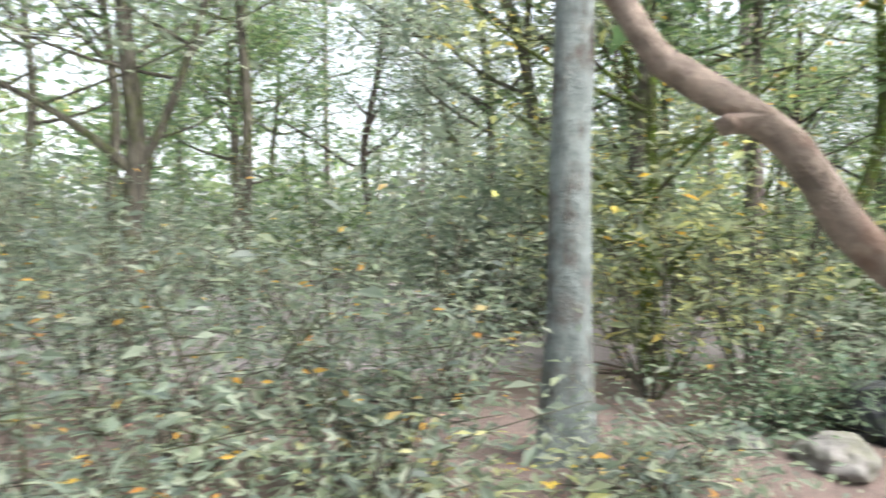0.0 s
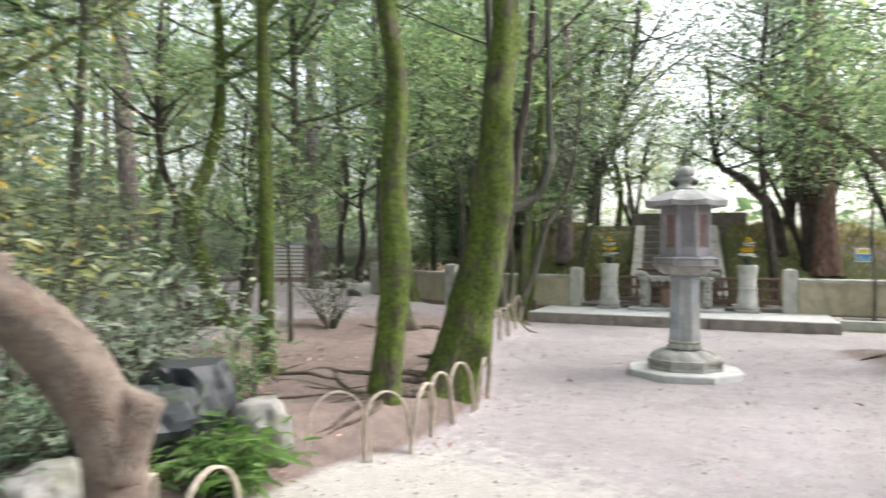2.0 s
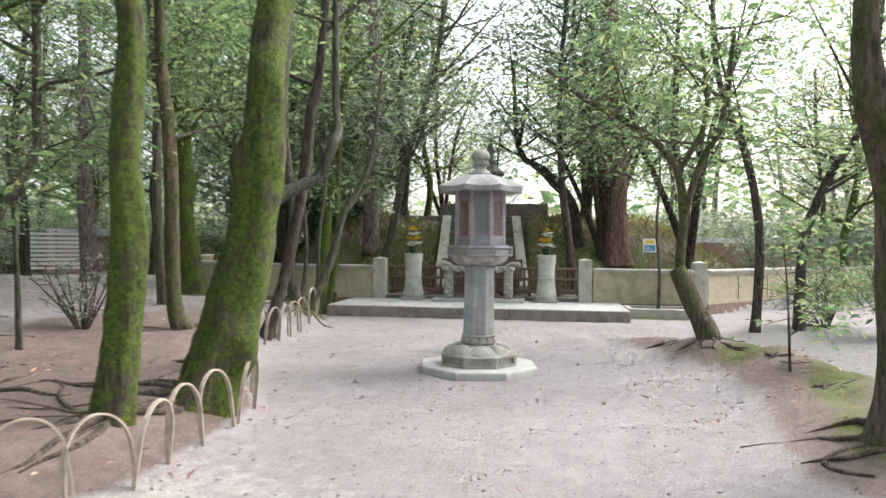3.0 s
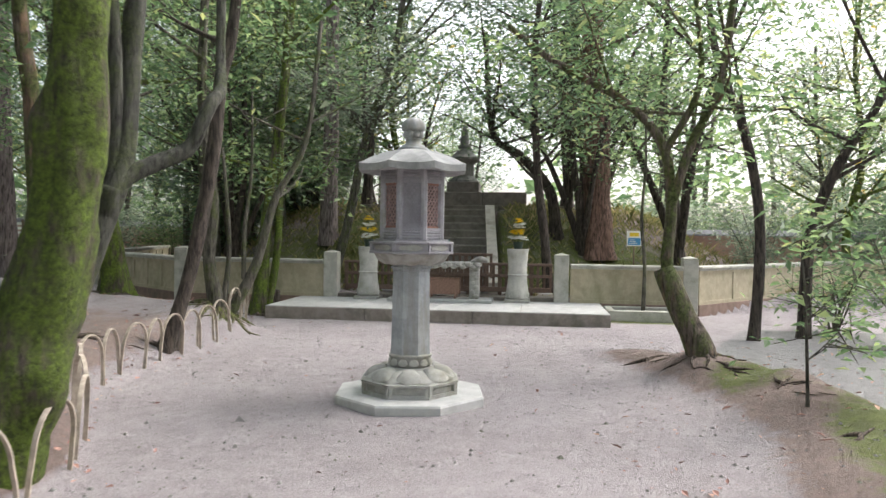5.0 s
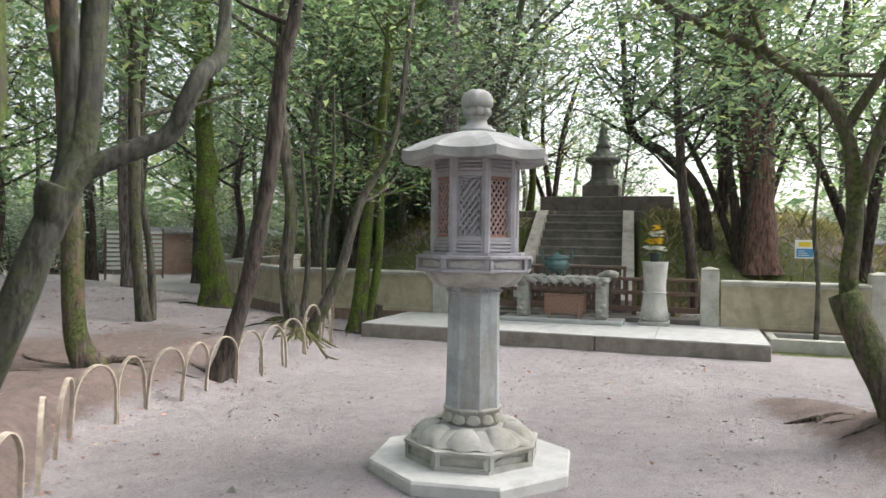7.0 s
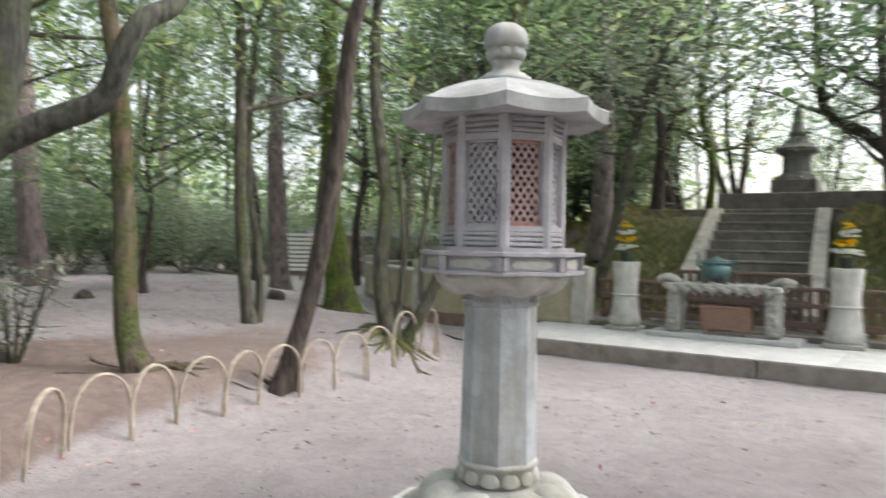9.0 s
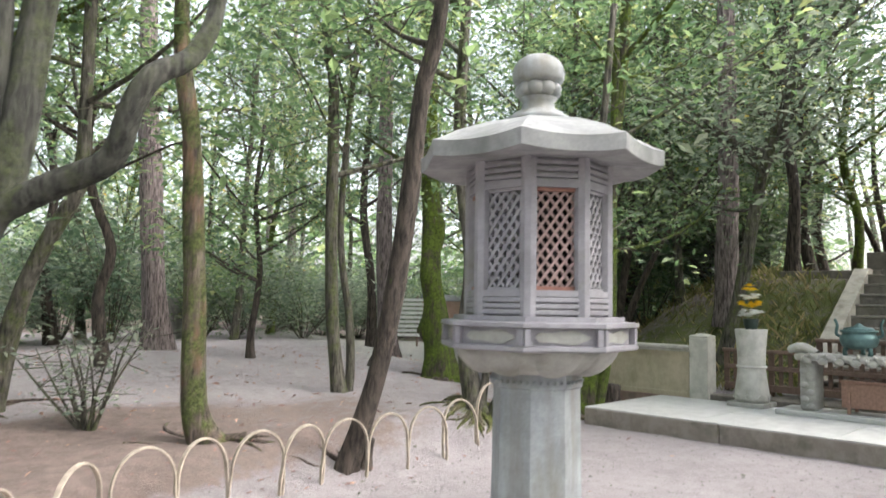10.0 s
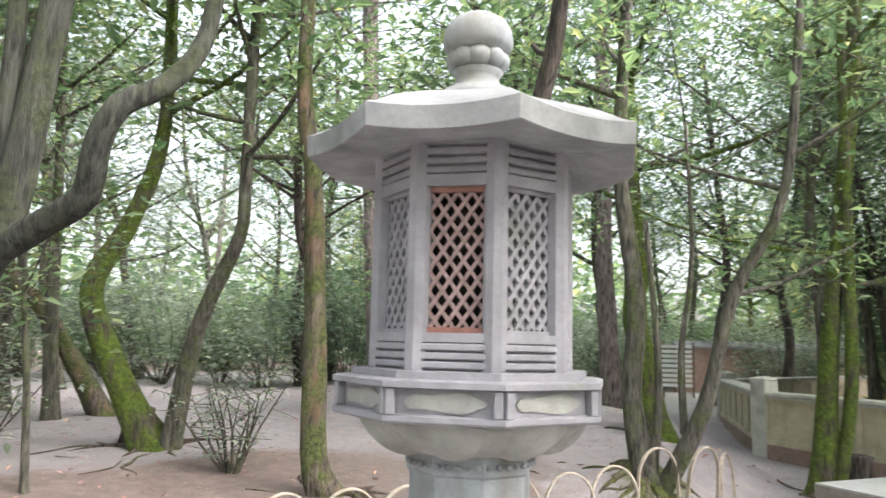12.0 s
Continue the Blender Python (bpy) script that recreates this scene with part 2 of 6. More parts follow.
# ---------------------------------------------------------------- mesh builders
def mesh_arrays(name, verts, tris, mat, parent=None, smooth=False):
    me = bpy.data.meshes.new(name)
    verts, tris = np.asarray(verts, dtype=np.float32), np.asarray(tris, dtype=np.int32)
    k = tris.shape[1]
    me.vertices.add(len(verts))
    me.vertices.foreach_set("co", verts.ravel())
    me.loops.add(tris.size)
    me.loops.foreach_set("vertex_index", tris.ravel())
    me.polygons.add(len(tris))
    me.polygons.foreach_set("loop_start", np.arange(0, tris.size, k, dtype=np.int32))
    me.polygons.foreach_set("use_smooth", np.full(len(tris), smooth))
    me.update(calc_edges=True)
    me.materials.append(mat)
    ob = new(name, me)
    ob.parent = parent
    return ob


def part(name, bm, mat, parent=None, label="", smooth=False):
    me = bpy.data.meshes.new(name)
    bmesh.ops.recalc_face_normals(bm, faces=bm.faces)
    bm.to_mesh(me)
    bm.free()
    me.materials.append(mat)
    if smooth:
        me.polygons.foreach_set("use_smooth", np.full(len(me.polygons), True))
    ob = new(name, me)
    ob.parent = parent
    if label:
        ob["label"] = label
    return ob


def empty(name, m, label, category, group="", kind=""):
    ob = new(name)
    ob.matrix_basis = m
    return tagged(ob, label, category, group, kind)


def box(bm, x0, x1, y0, y1, z0, z1, bev=0.0, m=None):
    made = bmesh.ops.create_cube(bm, size=1, matrix=Matrix.LocRotScale(((x0 + x1) / 2, (y0 + y1) / 2, (z0 + z1) / 2), None, (x1 - x0, y1 - y0, z1 - z0)))["verts"]
    if bev:
        edges = list({e for v in made for e in v.link_edges})
        out = bmesh.ops.bevel(bm, geom=edges, offset=bev, segments=1, affect="EDGES", profile=0.6)
        made = list({v for f in out["faces"] for v in f.verts} | {v for v in made if v.is_valid})
    if m:
        bmesh.ops.transform(bm, matrix=m, verts=made)
    return made


def boxed(*a, **k):
    bm = bmesh.new()
    box(bm, *a, **k)
    return bm


def lathe(bm, profile, n, turn=0.0, cap=True):
    """Rings of n points from (radius, height) pairs; the first point of a ring lies at the angle turn (degrees)."""
    rings = []
    for r, z in profile:
        rings.append([bm.verts.new((r * math.cos(radians(turn) + 2 * math.pi * i / n), r * math.sin(radians(turn) + 2 * math.pi * i / n), z)) for i in range(n)])
    for a, b in zip(rings, rings[1:]):
        for i in range(n):
            bm.faces.new((a[i], a[(i + 1) % n], b[(i + 1) % n], b[i]))
    if cap:
        bm.faces.new(rings[0][::-1])
        bm.faces.new(rings[-1])
    return rings


def smooth_line(pts, radii, step):
    pts, radii = np.array(pts, float), np.array(radii, float)
    ext = np.vstack([2 * pts[0] - pts[1], pts, 2 * pts[-1] - pts[-2]])
    out, rad = [], []
    for i in range(len(pts) - 1):
        p0, p1, p2, p3 = ext[i:i + 4]
        k = max(2, int(np.linalg.norm(p2 - p1) / step))
        for s in np.arange(k) / k:
            out.append(0.5 * (2 * p1 + (p2 - p0) * s + (2 * p0 - 5 * p1 + 4 * p2 - p3) * s * s + (3 * p1 - p0 - 3 * p2 + p3) * s ** 3))
            rad.append(radii[i] + (radii[i + 1] - radii[i]) * s)
    out.append(pts[-1])
    rad.append(radii[-1])
    return np.array(out), np.array(rad)


def tube_arrays(pts, radii, seg=8, step=0.2, rough=0.06, flare=0.0, seed=0, lumps=0.0, grain=0.0):
    """A bent, uneven tube; flare widens its foot into lobes like the roots of a tree."""
    r = np.random.default_rng(seed)
    line, rad = smooth_line(pts, radii, step)
    along = np.concatenate([[0], np.cumsum(np.linalg.norm(np.diff(line, axis=0), axis=1))])
    tan = np.gradient(line, axis=0)
    tan /= np.linalg.norm(tan, axis=1)[:, None] + 1e-9
    side = np.cross(tan[0], (0.31, 0.95, 0.05))
    th = np.arange(seg) * 2 * np.pi / seg
    ph = r.uniform(0, 6.28, 12)
    vs = []
    for i, (p, t, q, s) in enumerate(zip(line, tan, rad, along)):
        side = side - t * (side @ t)
        side /= np.linalg.norm(side) + 1e-9
        up = np.cross(t, side)
        w = 1 + rough * (np.sin(2 * th + ph[0] + 1.3 * s) + 0.7 * np.sin(3 * th + ph[1] - 2.1 * s) + 0.5 * np.sin(5 * th + ph[2] + 3.7 * s) + 0.5 * np.sin(6.1 * s + ph[3]))
        if lumps:
            w += lumps * np.maximum(0, np.sin(4.3 * s + ph[4]) * np.sin(th + ph[5] + 1.9 * s)) ** 3 * 3
        if flare:
            w += flare * np.exp(-s / (2.2 * radii[0] + 0.05)) * (1 + 0.45 * np.sin(5 * th + ph[6]) + 0.3 * np.sin(3 * th + ph[7]))
        vs.append(p + (q * w)[:, None] * (np.cos(th)[:, None] * side + np.sin(th)[:, None] * up))
    n = len(line)
    if grain:
        g = r.normal(0, 1, (n, seg))
        g = 0.5 * g + 0.25 * (np.roll(g, 1, 1) + np.roll(g, -1, 1))
        g[1:] = 0.6 * g[1:] + 0.4 * g[:-1]
        for i in range(n):
            vs[i] = line[i] + (vs[i] - line[i]) * (1 + grain * g[i])[:, None]
    vs = np.concatenate(vs + [line[-1:]])
    i, j = np.meshgrid(np.arange(n - 1), np.arange(seg), indexing="ij")
    a, b = (i * seg + j).ravel(), (i * seg + (j + 1) % seg).ravel()
    tr = np.concatenate([np.stack([a, b, b + seg], 1), np.stack([a, b + seg, a + seg], 1)])
    top = (n - 1) * seg + np.arange(seg)
    tr = np.concatenate([tr, np.stack([top, (n - 1) * seg + (np.arange(seg) + 1) % seg, np.full(seg, n * seg)], 1)])
    return vs, tr


def twig_arrays(a, b, q0, q1):
    """A thin three-sided twig from a to b."""
    d = np.asarray(b, float) - a
    s = np.cross(d, (0.31, 0.2, 0.93))
    s /= np.linalg.norm(s) + 1e-9
    t = np.cross(d, s)
    t /= np.linalg.norm(t) + 1e-9
    th = np.arange(3) * 2.0944
    ring = np.cos(th)[:, None] * s + np.sin(th)[:, None] * t
    return np.concatenate([a + q0 * ring, b + q1 * ring]), np.array([(0, 1, 4), (0, 4, 3), (1, 2, 5), (1, 5, 4), (2, 0, 3), (2, 3, 5)])


def join(chunks):
    vs, ts, k = [], [], 0
    for v, t in chunks:
        vs.append(v)
        ts.append(t + k)
        k += len(v)
    return np.concatenate(vs), np.concatenate(ts)


def leaf_arrays(centres, length, width=0.42, droop=0.25, seed=0, flat=0.55, vary=0.35):
    """A folded four-cornered leaf at each centre, facing mostly up."""
    r = np.random.default_rng(seed)
    n = len(centres)
    az = r.uniform(0, 2 * np.pi, n)
    d = np.stack([np.cos(az), np.sin(az), r.normal(-droop, 0.35, n)], 1)
    d /= np.linalg.norm(d, axis=1)[:, None]
    nm = np.stack([r.normal(0, flat, n), r.normal(0, flat, n), np.ones(n)], 1)
    s = np.cross(d, nm)
    s /= np.linalg.norm(s, axis=1)[:, None] + 1e-9
    up = np.cross(s, d)
    ln = (length * np.exp(r.normal(0, vary, n)))[:, None]
    mid = centres + 0.48 * ln * d + 0.10 * ln * up
    v = np.stack([centres, mid + s * ln * width * 0.5, centres + ln * d, mid - s * ln * width * 0.5], 1).reshape(-1, 3)
    k = 4 * np.arange(n)[:, None]
    return v, np.concatenate([k + [0, 1, 2], k + [0, 2, 3]], 1).reshape(-1, 3)


def grow(trunk, r0, r1, limbs, seed, twig=0.5, clump=34, spread=0.28, seg=10, step=0.2, flare=0.4, rough=0.06, limb_from=0.5, limb_len=(1.2, 2.6), limb_up=0.45, extra=(), lumps=0.0, sprays=9, grain=0.03):
    """Wood and leaf places of a tree: a trunk along its line, limbs from its upper part, twigs from the limbs, leaves round the twigs' ends.
    extra: more stems, each a line, its first and last radius, and whether it bears leaves."""
    r = np.random.default_rng(seed)
    n = len(trunk)
    wood = [tube_arrays(trunk, np.linspace(r0, r1, n), seg, step, rough, flare, seed, lumps, grain)]
    stems = [(np.array(trunk, float), r0, r1, limb_from)]
    for line, q0, q1, bears in extra:
        wood.append(tube_arrays(line, np.linspace(q0, q1, len(line)), seg, step, rough, 0, seed + len(wood), lumps, grain))
        if bears:
            stems.append((np.array(line, float), q0, q1, 0.35))
    places = []
    for k in range(limbs):
        line, q0, q1, lf = stems[k % len(stems)]
        fine, rad = smooth_line(line, np.linspace(q0, q1, len(line)), 0.15)
        i = int(len(fine) * r.uniform(lf, 0.98))
        o, q = fine[i], rad[i]
        az, ln = r.uniform(0, 6.283), r.uniform(*limb_len)
        d = np.array([math.cos(az), math.sin(az), r.normal(limb_up, 0.25)])
        bend = r.normal(0, 0.25, 3)
        pts = [o, o + d * ln * 0.35 + bend * 0.2 * ln, o + d * ln * 0.7 + bend * 0.35 * ln + (0, 0, 0.05 * ln), o + d * ln + bend * 0.3 * ln + (0, 0, 0.12 * ln)]
        q = min(q * 0.55, 0.022 * ln + 0.006)
        wood.append(tube_arrays(pts, [q, q * 0.75, q * 0.5, q * 0.25], 5, 0.6, 0.08, 0, seed + 100 + k))
        for s in range(sprays):
            f = r.uniform(0.35, 1.0)
            a = np.array(pts)
            j = min(2, int(f * 3))
            b = a[j] + (a[j + 1] - a[j]) * (f * 3 - j)
            tip = b + r.normal(0, 1, 3) * (twig, twig, twig * 0.6) + (0, 0, 0.1 * twig)
            wood.append(twig_arrays(b, tip, 0.007, 0.003))
            m = r.poisson(clump)
            u = r.uniform(0.35, 1.05, m)[:, None]
            places.append(b + (tip - b) * u + r.normal(0, 1, (m, 3)) * (spread, spread, spread * 0.55))
    return join(wood), (np.concatenate(places) if places else np.zeros((0, 3)))


def tree(name, label, origin, trunk, r0, r1, bark_mat, leaf, leaf_len, limbs, seed, category="tree", group="", width=0.42, **k):
    """A tree as one thing: trunk with its limbs, and crown. Lines are in metres from its foot."""
    root = empty(name, Matrix.Translation(origin), label, category, group)
    (wv, wt), places = grow(trunk, r0, r1, limbs, seed, **k)
    mesh_arrays("trunk", wv, wt, bark_mat, root, True)
    if len(places):
        lv, lt = leaf_arrays(places, 0.88 * leaf_len, width, seed=seed + 5)
        mesh_arrays("crown", lv, lt, leaf, root)
    return root

# ---------------------------------------------------------------- plan
SHRINE = pose(13.67, 7.40, 0, 0, 0, -65)          # x along the platform's front, y into the enclosure
SU, SV = np.array((0.4226, -0.9063)), np.array((0.9063, 0.4226))
LANTERN = (9.09, 4.68)
FENCE_X = [-6, -2, 0.5, 2.6, 3.6, 4.2, 4.48, 4.84, 5.22, 5.6, 6.07, 6.49, 6.9, 7.2, 7.51, 7.87, 8.24, 8.58, 8.92, 9.29, 9.73, 10.12, 10.49, 10.85, 11.38, 11.8, 12.4, 13.0, 13.4]
FENCE_Y = [2.0, 2.4, 3.0, 3.85, 4.3, 4.45, 4.47, 4.48, 4.64, 4.82, 5.02, 5.22, 5.79, 6.4, 6.9, 7.12, 7.34, 7.51, 7.68, 7.83, 8.06, 8.25, 8.41, 8.62, 9.05, 9.6, 10.4, 11.6, 13.0]


BANK_X = [5.5, 7.0, 8.3, 9.5, 10.3, 11.3, 12.0, 13.0, 30.0]
BANK_Y = [0.2, 0.55, 0.95, 1.2, 1.7, 2.65, 3.3, 4.1, 4.6]
BANK_H = [0.0, 0.10, 0.16, 0.20, 0.24, 0.26, 0.14, 0.0, 0.0]


def smoothstep(x):
    x = np.clip(x, 0, 1)
    return x * x * (3 - 2 * x)


def wob(x, y, f, s):
    return np.sin(f * x + 1.7 * s) * np.sin(f * 1.13 * y + 2.3 * s) + 0.5 * np.sin(f * 2.3 * x - f * 0.7 * y + s) * np.sin(f * 1.9 * y + f * 0.8 * x + 3 * s)


def shrine_uv(x, y):
    dx, dy = np.asarray(x) - 13.67, np.asarray(y) - 7.40
    return dx * SU[0] + dy * SU[1], dx * SV[0] + dy * SV[1]


def enclosure(u, v):
    """How far inside the walled enclosure a place lies."""
    left = np.minimum((v - 1.95) + 0.77 * (u + 5.15), (u + 8.5) + 0.27 * (v - 4.6))
    return np.minimum(np.minimum(v - 1.95, left), (v - 1.95) - 0.9 * (u - 4.3))


def ground_z(x, y):
    x, y = np.asarray(x, float), np.asarray(y, float)
    u, v = shrine_uv(x, y)
    d = y - np.interp(x, FENCE_X, FENCE_Y)
    inside = enclosure(u, v)
    z = 0.095 * smoothstep((x - 4.5) / 3.5)
    soil = 0.30 * smoothstep((d + 0.15) / 1.0) * smoothstep((13.6 - x) / 2.5) + 0.15 * smoothstep((d - 1) / 6)
    z = np.where(inside > 0, z, z + soil)
    r = np.hypot((u + 0.2) * 0.85, v - 9.5)
    mound = 0.30 + 1.83 * smoothstep((7.1 - r) / 3.6) + 0.10 * wob(x, y, 0.9, 4) + 0.05 * wob(x, y, 2.7, 5)
    cut = smoothstep((1.12 - abs(u + 0.12 + 0.087 * (v - 2.75))) / 0.08) * smoothstep((v - 1.9) / 0.2) * smoothstep((6.35 - v) / 0.1)
    mound = mound + cut * (np.minimum(mound, 0.22 + 0.44 * np.maximum(v - 3.0, 0)) - mound)
    z = np.where(inside > 0, np.maximum(mound, 0.2), z)
    bank = y - np.interp(x, BANK_X, BANK_Y)
    z = z + np.interp(x, BANK_X, BANK_H) * np.exp(-np.abs(bank / 0.62) ** 3) * (1 + 0.25 * wob(x, y, 3.3, 6))
    z = z + 0.26 * np.exp(-(((x - 10.68) / 0.52) ** 2 + ((y - 8.87) / 0.46) ** 2))
    far = np.hypot(x - 8, y - 5)
    z = z + (0.03 * wob(x, y, 1.3, 1) + 0.014 * wob(x, y, 3.9, 8)) * smoothstep((d - 0.1) / 1.2) + 0.5 * smoothstep((far - 25) / 40) * wob(x, y, 0.11, 2)
    return z + 0.006 * wob(x, y, 5.1, 3)


def gz(x, y):
    return float(ground_z(x, y))


# ---------------------------------------------------------------- ground
def ground_material():
    m, nd, ln, b = nodes_of("sand_soil_and_moss")
    v = place_vec(nd, ln)
    big = noise_tex(nd, ln, v, 0.9, 6, 0.6)
    mid = noise_tex(nd, ln, v, 7, 8, 0.7)
    fine = noise_tex(nd, ln, v, 75, 7, 0.85)
    vor = nd.new("ShaderNodeTexVoronoi")
    vor.inputs["Scale"].default_value = 55
    ln.new(v, vor.inputs["Vector"])

    def zone(name):
        a = nd.new("ShaderNodeAttribute")
        a.attribute_name = name
        s = maths(nd, ln, "ADD", a.outputs["Fac"], maths(nd, ln, "MULTIPLY", maths(nd, ln, "SUBTRACT", mid, 0.5), 0.9))
        r = ramp(nd, [(0.38, (0, 0, 0)), (0.62, (1, 1, 1))])
        ln.new(s, r.inputs[0])
        return r.outputs[0]

    def two(a, c, fac):
        r = ramp(nd, [(0.38, a), (0.62, c)])
        ln.new(fac, r.inputs[0])
        return r.outputs[0]

    sand = mix(nd, ln, 0.55, mix(nd, ln, 0.5, two((0.235, 0.20, 0.21), (0.41, 0.372, 0.39), big), two((0.20, 0.17, 0.175), (0.455, 0.415, 0.435), mid)), two((0.16, 0.14, 0.145), (0.53, 0.485, 0.505), fine))
    gravel = mix(nd, ln, 0.6, two((0.36, 0.34, 0.31), (0.56, 0.53, 0.50), mid), two((0.22, 0.205, 0.19), (0.74, 0.72, 0.68), fine))
    chips = nd.new("ShaderNodeValToRGB")
    chips.color_ramp.elements[0].position, chips.color_ramp.elements[1].position = 0.0, 0.5
    chips.color_ramp.elements[0].color, chips.color_ramp.elements[1].color = (0.78, 0.76, 0.72, 1), (0.3, 0.28, 0.26, 1)
    ln.new(vor.outputs["Distance"], chips.inputs[0])
    gravel = mix(nd, ln, 0.3, gravel, chips.outputs[0])
    soil = mix(nd, ln, 0.5, two((0.13, 0.095, 0.085), (0.275, 0.21, 0.19), mid), two((0.10, 0.075, 0.068), (0.32, 0.245, 0.22), fine))
    moss = mix(nd, ln, 0.5, two((0.055, 0.075, 0.018), (0.13, 0.16, 0.035), mid), two((0.05, 0.06, 0.02), (0.16, 0.17, 0.06), fine))
    road = mix(nd, ln, 0.5, two((0.20, 0.195, 0.20), (0.30, 0.29, 0.295), mid), two((0.14, 0.14, 0.14), (0.34, 0.33, 0.33), fine))
    c = mix(nd, ln, zone("gravel"), sand, gravel)
    c = mix(nd, ln, zone("soil"), c, soil)
    c = mix(nd, ln, zone("road"), c, road)
    c = mix(nd, ln, zone("moss"), c, moss)
    ln.new(c, b.inputs["Base Color"])
    b.inputs["Roughness"].default_value = 0.95
    bump(nd, ln, b, maths(nd, ln, "ADD", maths(nd, ln, "MULTIPLY", mid, 0.6), maths(nd, ln, "MULTIPLY", fine, 0.6)), 1.0, 0.035)
    return m


def build_ground():
    near_x, near_y = np.arange(-4, 26, 0.11), np.arange(-5, 24, 0.11)
    xs = np.concatenate([np.linspace(-400, -60, 8), np.arange(-50, -4, 1.5), near_x, np.arange(26.5, 60, 1.5), np.linspace(70, 420, 8)])
    ys = np.concatenate([np.linspace(-400, -60, 8), np.arange(-50, -5, 1.5), near_y, np.arange(24.5, 70, 1.5), np.linspace(80, 420, 8)])
    X, Y = np.meshgrid(xs, ys, indexing="ij")
    Z = ground_z(X, Y)
    nx, ny = X.shape
    i, j = np.meshgrid(np.arange(nx - 1), np.arange(ny - 1), indexing="ij")
    a = (i * ny + j).ravel()
    ob = mesh_arrays("ground", np.stack([X, Y, Z], -1).reshape(-1, 3), np.stack([a, a + ny, a + ny + 1, a + 1], 1), ground_material(), None, True)
    x, y = X.ravel(), Y.ravel()
    u, v = shrine_uv(x, y)
    d = y - np.interp(x, FENCE_X, FENCE_Y)
    inside = enclosure(u, v)
    bank = y - np.interp(x, BANK_X, BANK_Y)
    zones = {
        "gravel": np.clip(smoothstep((7.0 - x) / 3.5) * smoothstep((0.6 - d) / 0.8) + 0.75 * smoothstep((x - 8) / 5) * smoothstep((d - 3) / 3) * smoothstep((2 - inside) / 2), 0, 1) * 0.95,
        "soil": np.clip(0.95 * smoothstep((d + 0.1) / 0.5) * smoothstep((8.6 - x) / 3) * smoothstep((6 - d) / 4) + 0.95 * np.exp(-np.abs(bank / 0.78) ** 3) * smoothstep((x - 6.2) / 1.0) * smoothstep((12.7 - x) / 0.6) + 0.6 * smoothstep((inside - 0.2) / 1) + 0.7 * smoothstep((np.hypot(x - 8, y - 5) - 18) / 6) + 0.8 * np.exp(-((x - 7.2) ** 2 + (y - 8.95) ** 2) / 0.35) + 0.62 * smoothstep((d + 0.1) / 0.6) * smoothstep((12 - x) / 3) * smoothstep((4 - d) / 2), 0, 1),
        "moss": np.clip(0.62 * smoothstep((inside - 0.3) / 1.0) * smoothstep((8 - v) / 3) + 0.66 * np.exp(-((x - 10.8) ** 2 / 0.25 + (y - 2.3) ** 2 / 0.10)) + 0.55 * np.exp(-((x - 9.6) ** 2 / 0.9 + (y - 1.3) ** 2 / 0.08)) + 0.6 * np.exp(-((x - 7.9) ** 2 / 0.6 + (y - 0.85) ** 2 / 0.12)) + 0.6 * np.exp(-((x - 10.68) ** 2 / 0.3 + (y - 8.87) ** 2 / 0.22)) + 0.27 * np.exp(-np.abs(bank / 0.6) ** 3) * smoothstep((x - 6.8) / 1.0) * smoothstep((11.6 - x) / 0.6) + 0.8 * np.exp(-((u - 3.3) ** 2 / 1.6 + (v - 0.85) ** 2 / 0.12)) + 0.4 * np.exp(-((x - 1) ** 2 / 3 + (y - 7) ** 2 / 3)), 0, 1),
        "road": smoothstep((x - 9.5) / 1.5) * smoothstep((-0.75 - bank) / 0.5) * smoothstep((0.5 - v) / 0.5) * smoothstep((y + 6) / 2) * (x < 40),
    }
    for key, val in zones.items():
        at = ob.data.attributes.new(key, "FLOAT", "POINT")
        at.data.foreach_set("value", val.astype(np.float32))
    return tagged(ob, "packed pinkish sand with pale gravel, soil and moss", "ground", kind="structure")


build_ground()


# ---------------------------------------------------------------- octagonal stone lantern
def octa(bm, r0, z0, r1, z1, turn=22.5):
    lathe(bm, [(r0, z0), (r1, z1)], 8, turn)


def bar_between(bm, a, b, w, d, n):
    """A straight bar from a to b, w wide across and d deep along n."""
    a, b, n = Vector(a), Vector(b), Vector(n)
    t = (b - a).normalized()
    s = t.cross(n)
    q = [a + s * w / 2, a - s * w / 2, b - s * w / 2, b + s * w / 2]
    vs = [bm.verts.new(p) for p in q] + [bm.verts.new(p + n * d) for p in q]
    for f in ((0, 1, 2, 3), (7, 6, 5, 4), (0, 4, 5, 1), (1, 5, 6, 2), (2, 6, 7, 3), (3, 7, 4, 0)):
        bm.faces.new([vs[i] for i in f])


def lattice(x0, x1, z0, z1, pitch, w, d):
    """Crossing bars cut off at the edges of the panel, which faces -y."""
    bm = bmesh.new()
    slope = 1.4
    for way in (1, -1):
        c = -4.0
        while c < 4:
            pts = []
            for x in (x0, x1):
                z = c + way * slope * x
                pts.append((x, z))
            (xa, za), (xb, zb) = pts
            lo, hi = max(min(za, zb), z0), min(max(za, zb), z1)
            if hi - lo > 0.012:
                fx = lambda z: (z - c) / (way * slope)
                bar_between(bm, (fx(lo), 0 if way > 0 else 0.002, lo), (fx(hi), 0 if way > 0 else 0.002, hi), w, d if way > 0 else d - 0.001, (0, 1, 0))
            c += pitch
    return bm


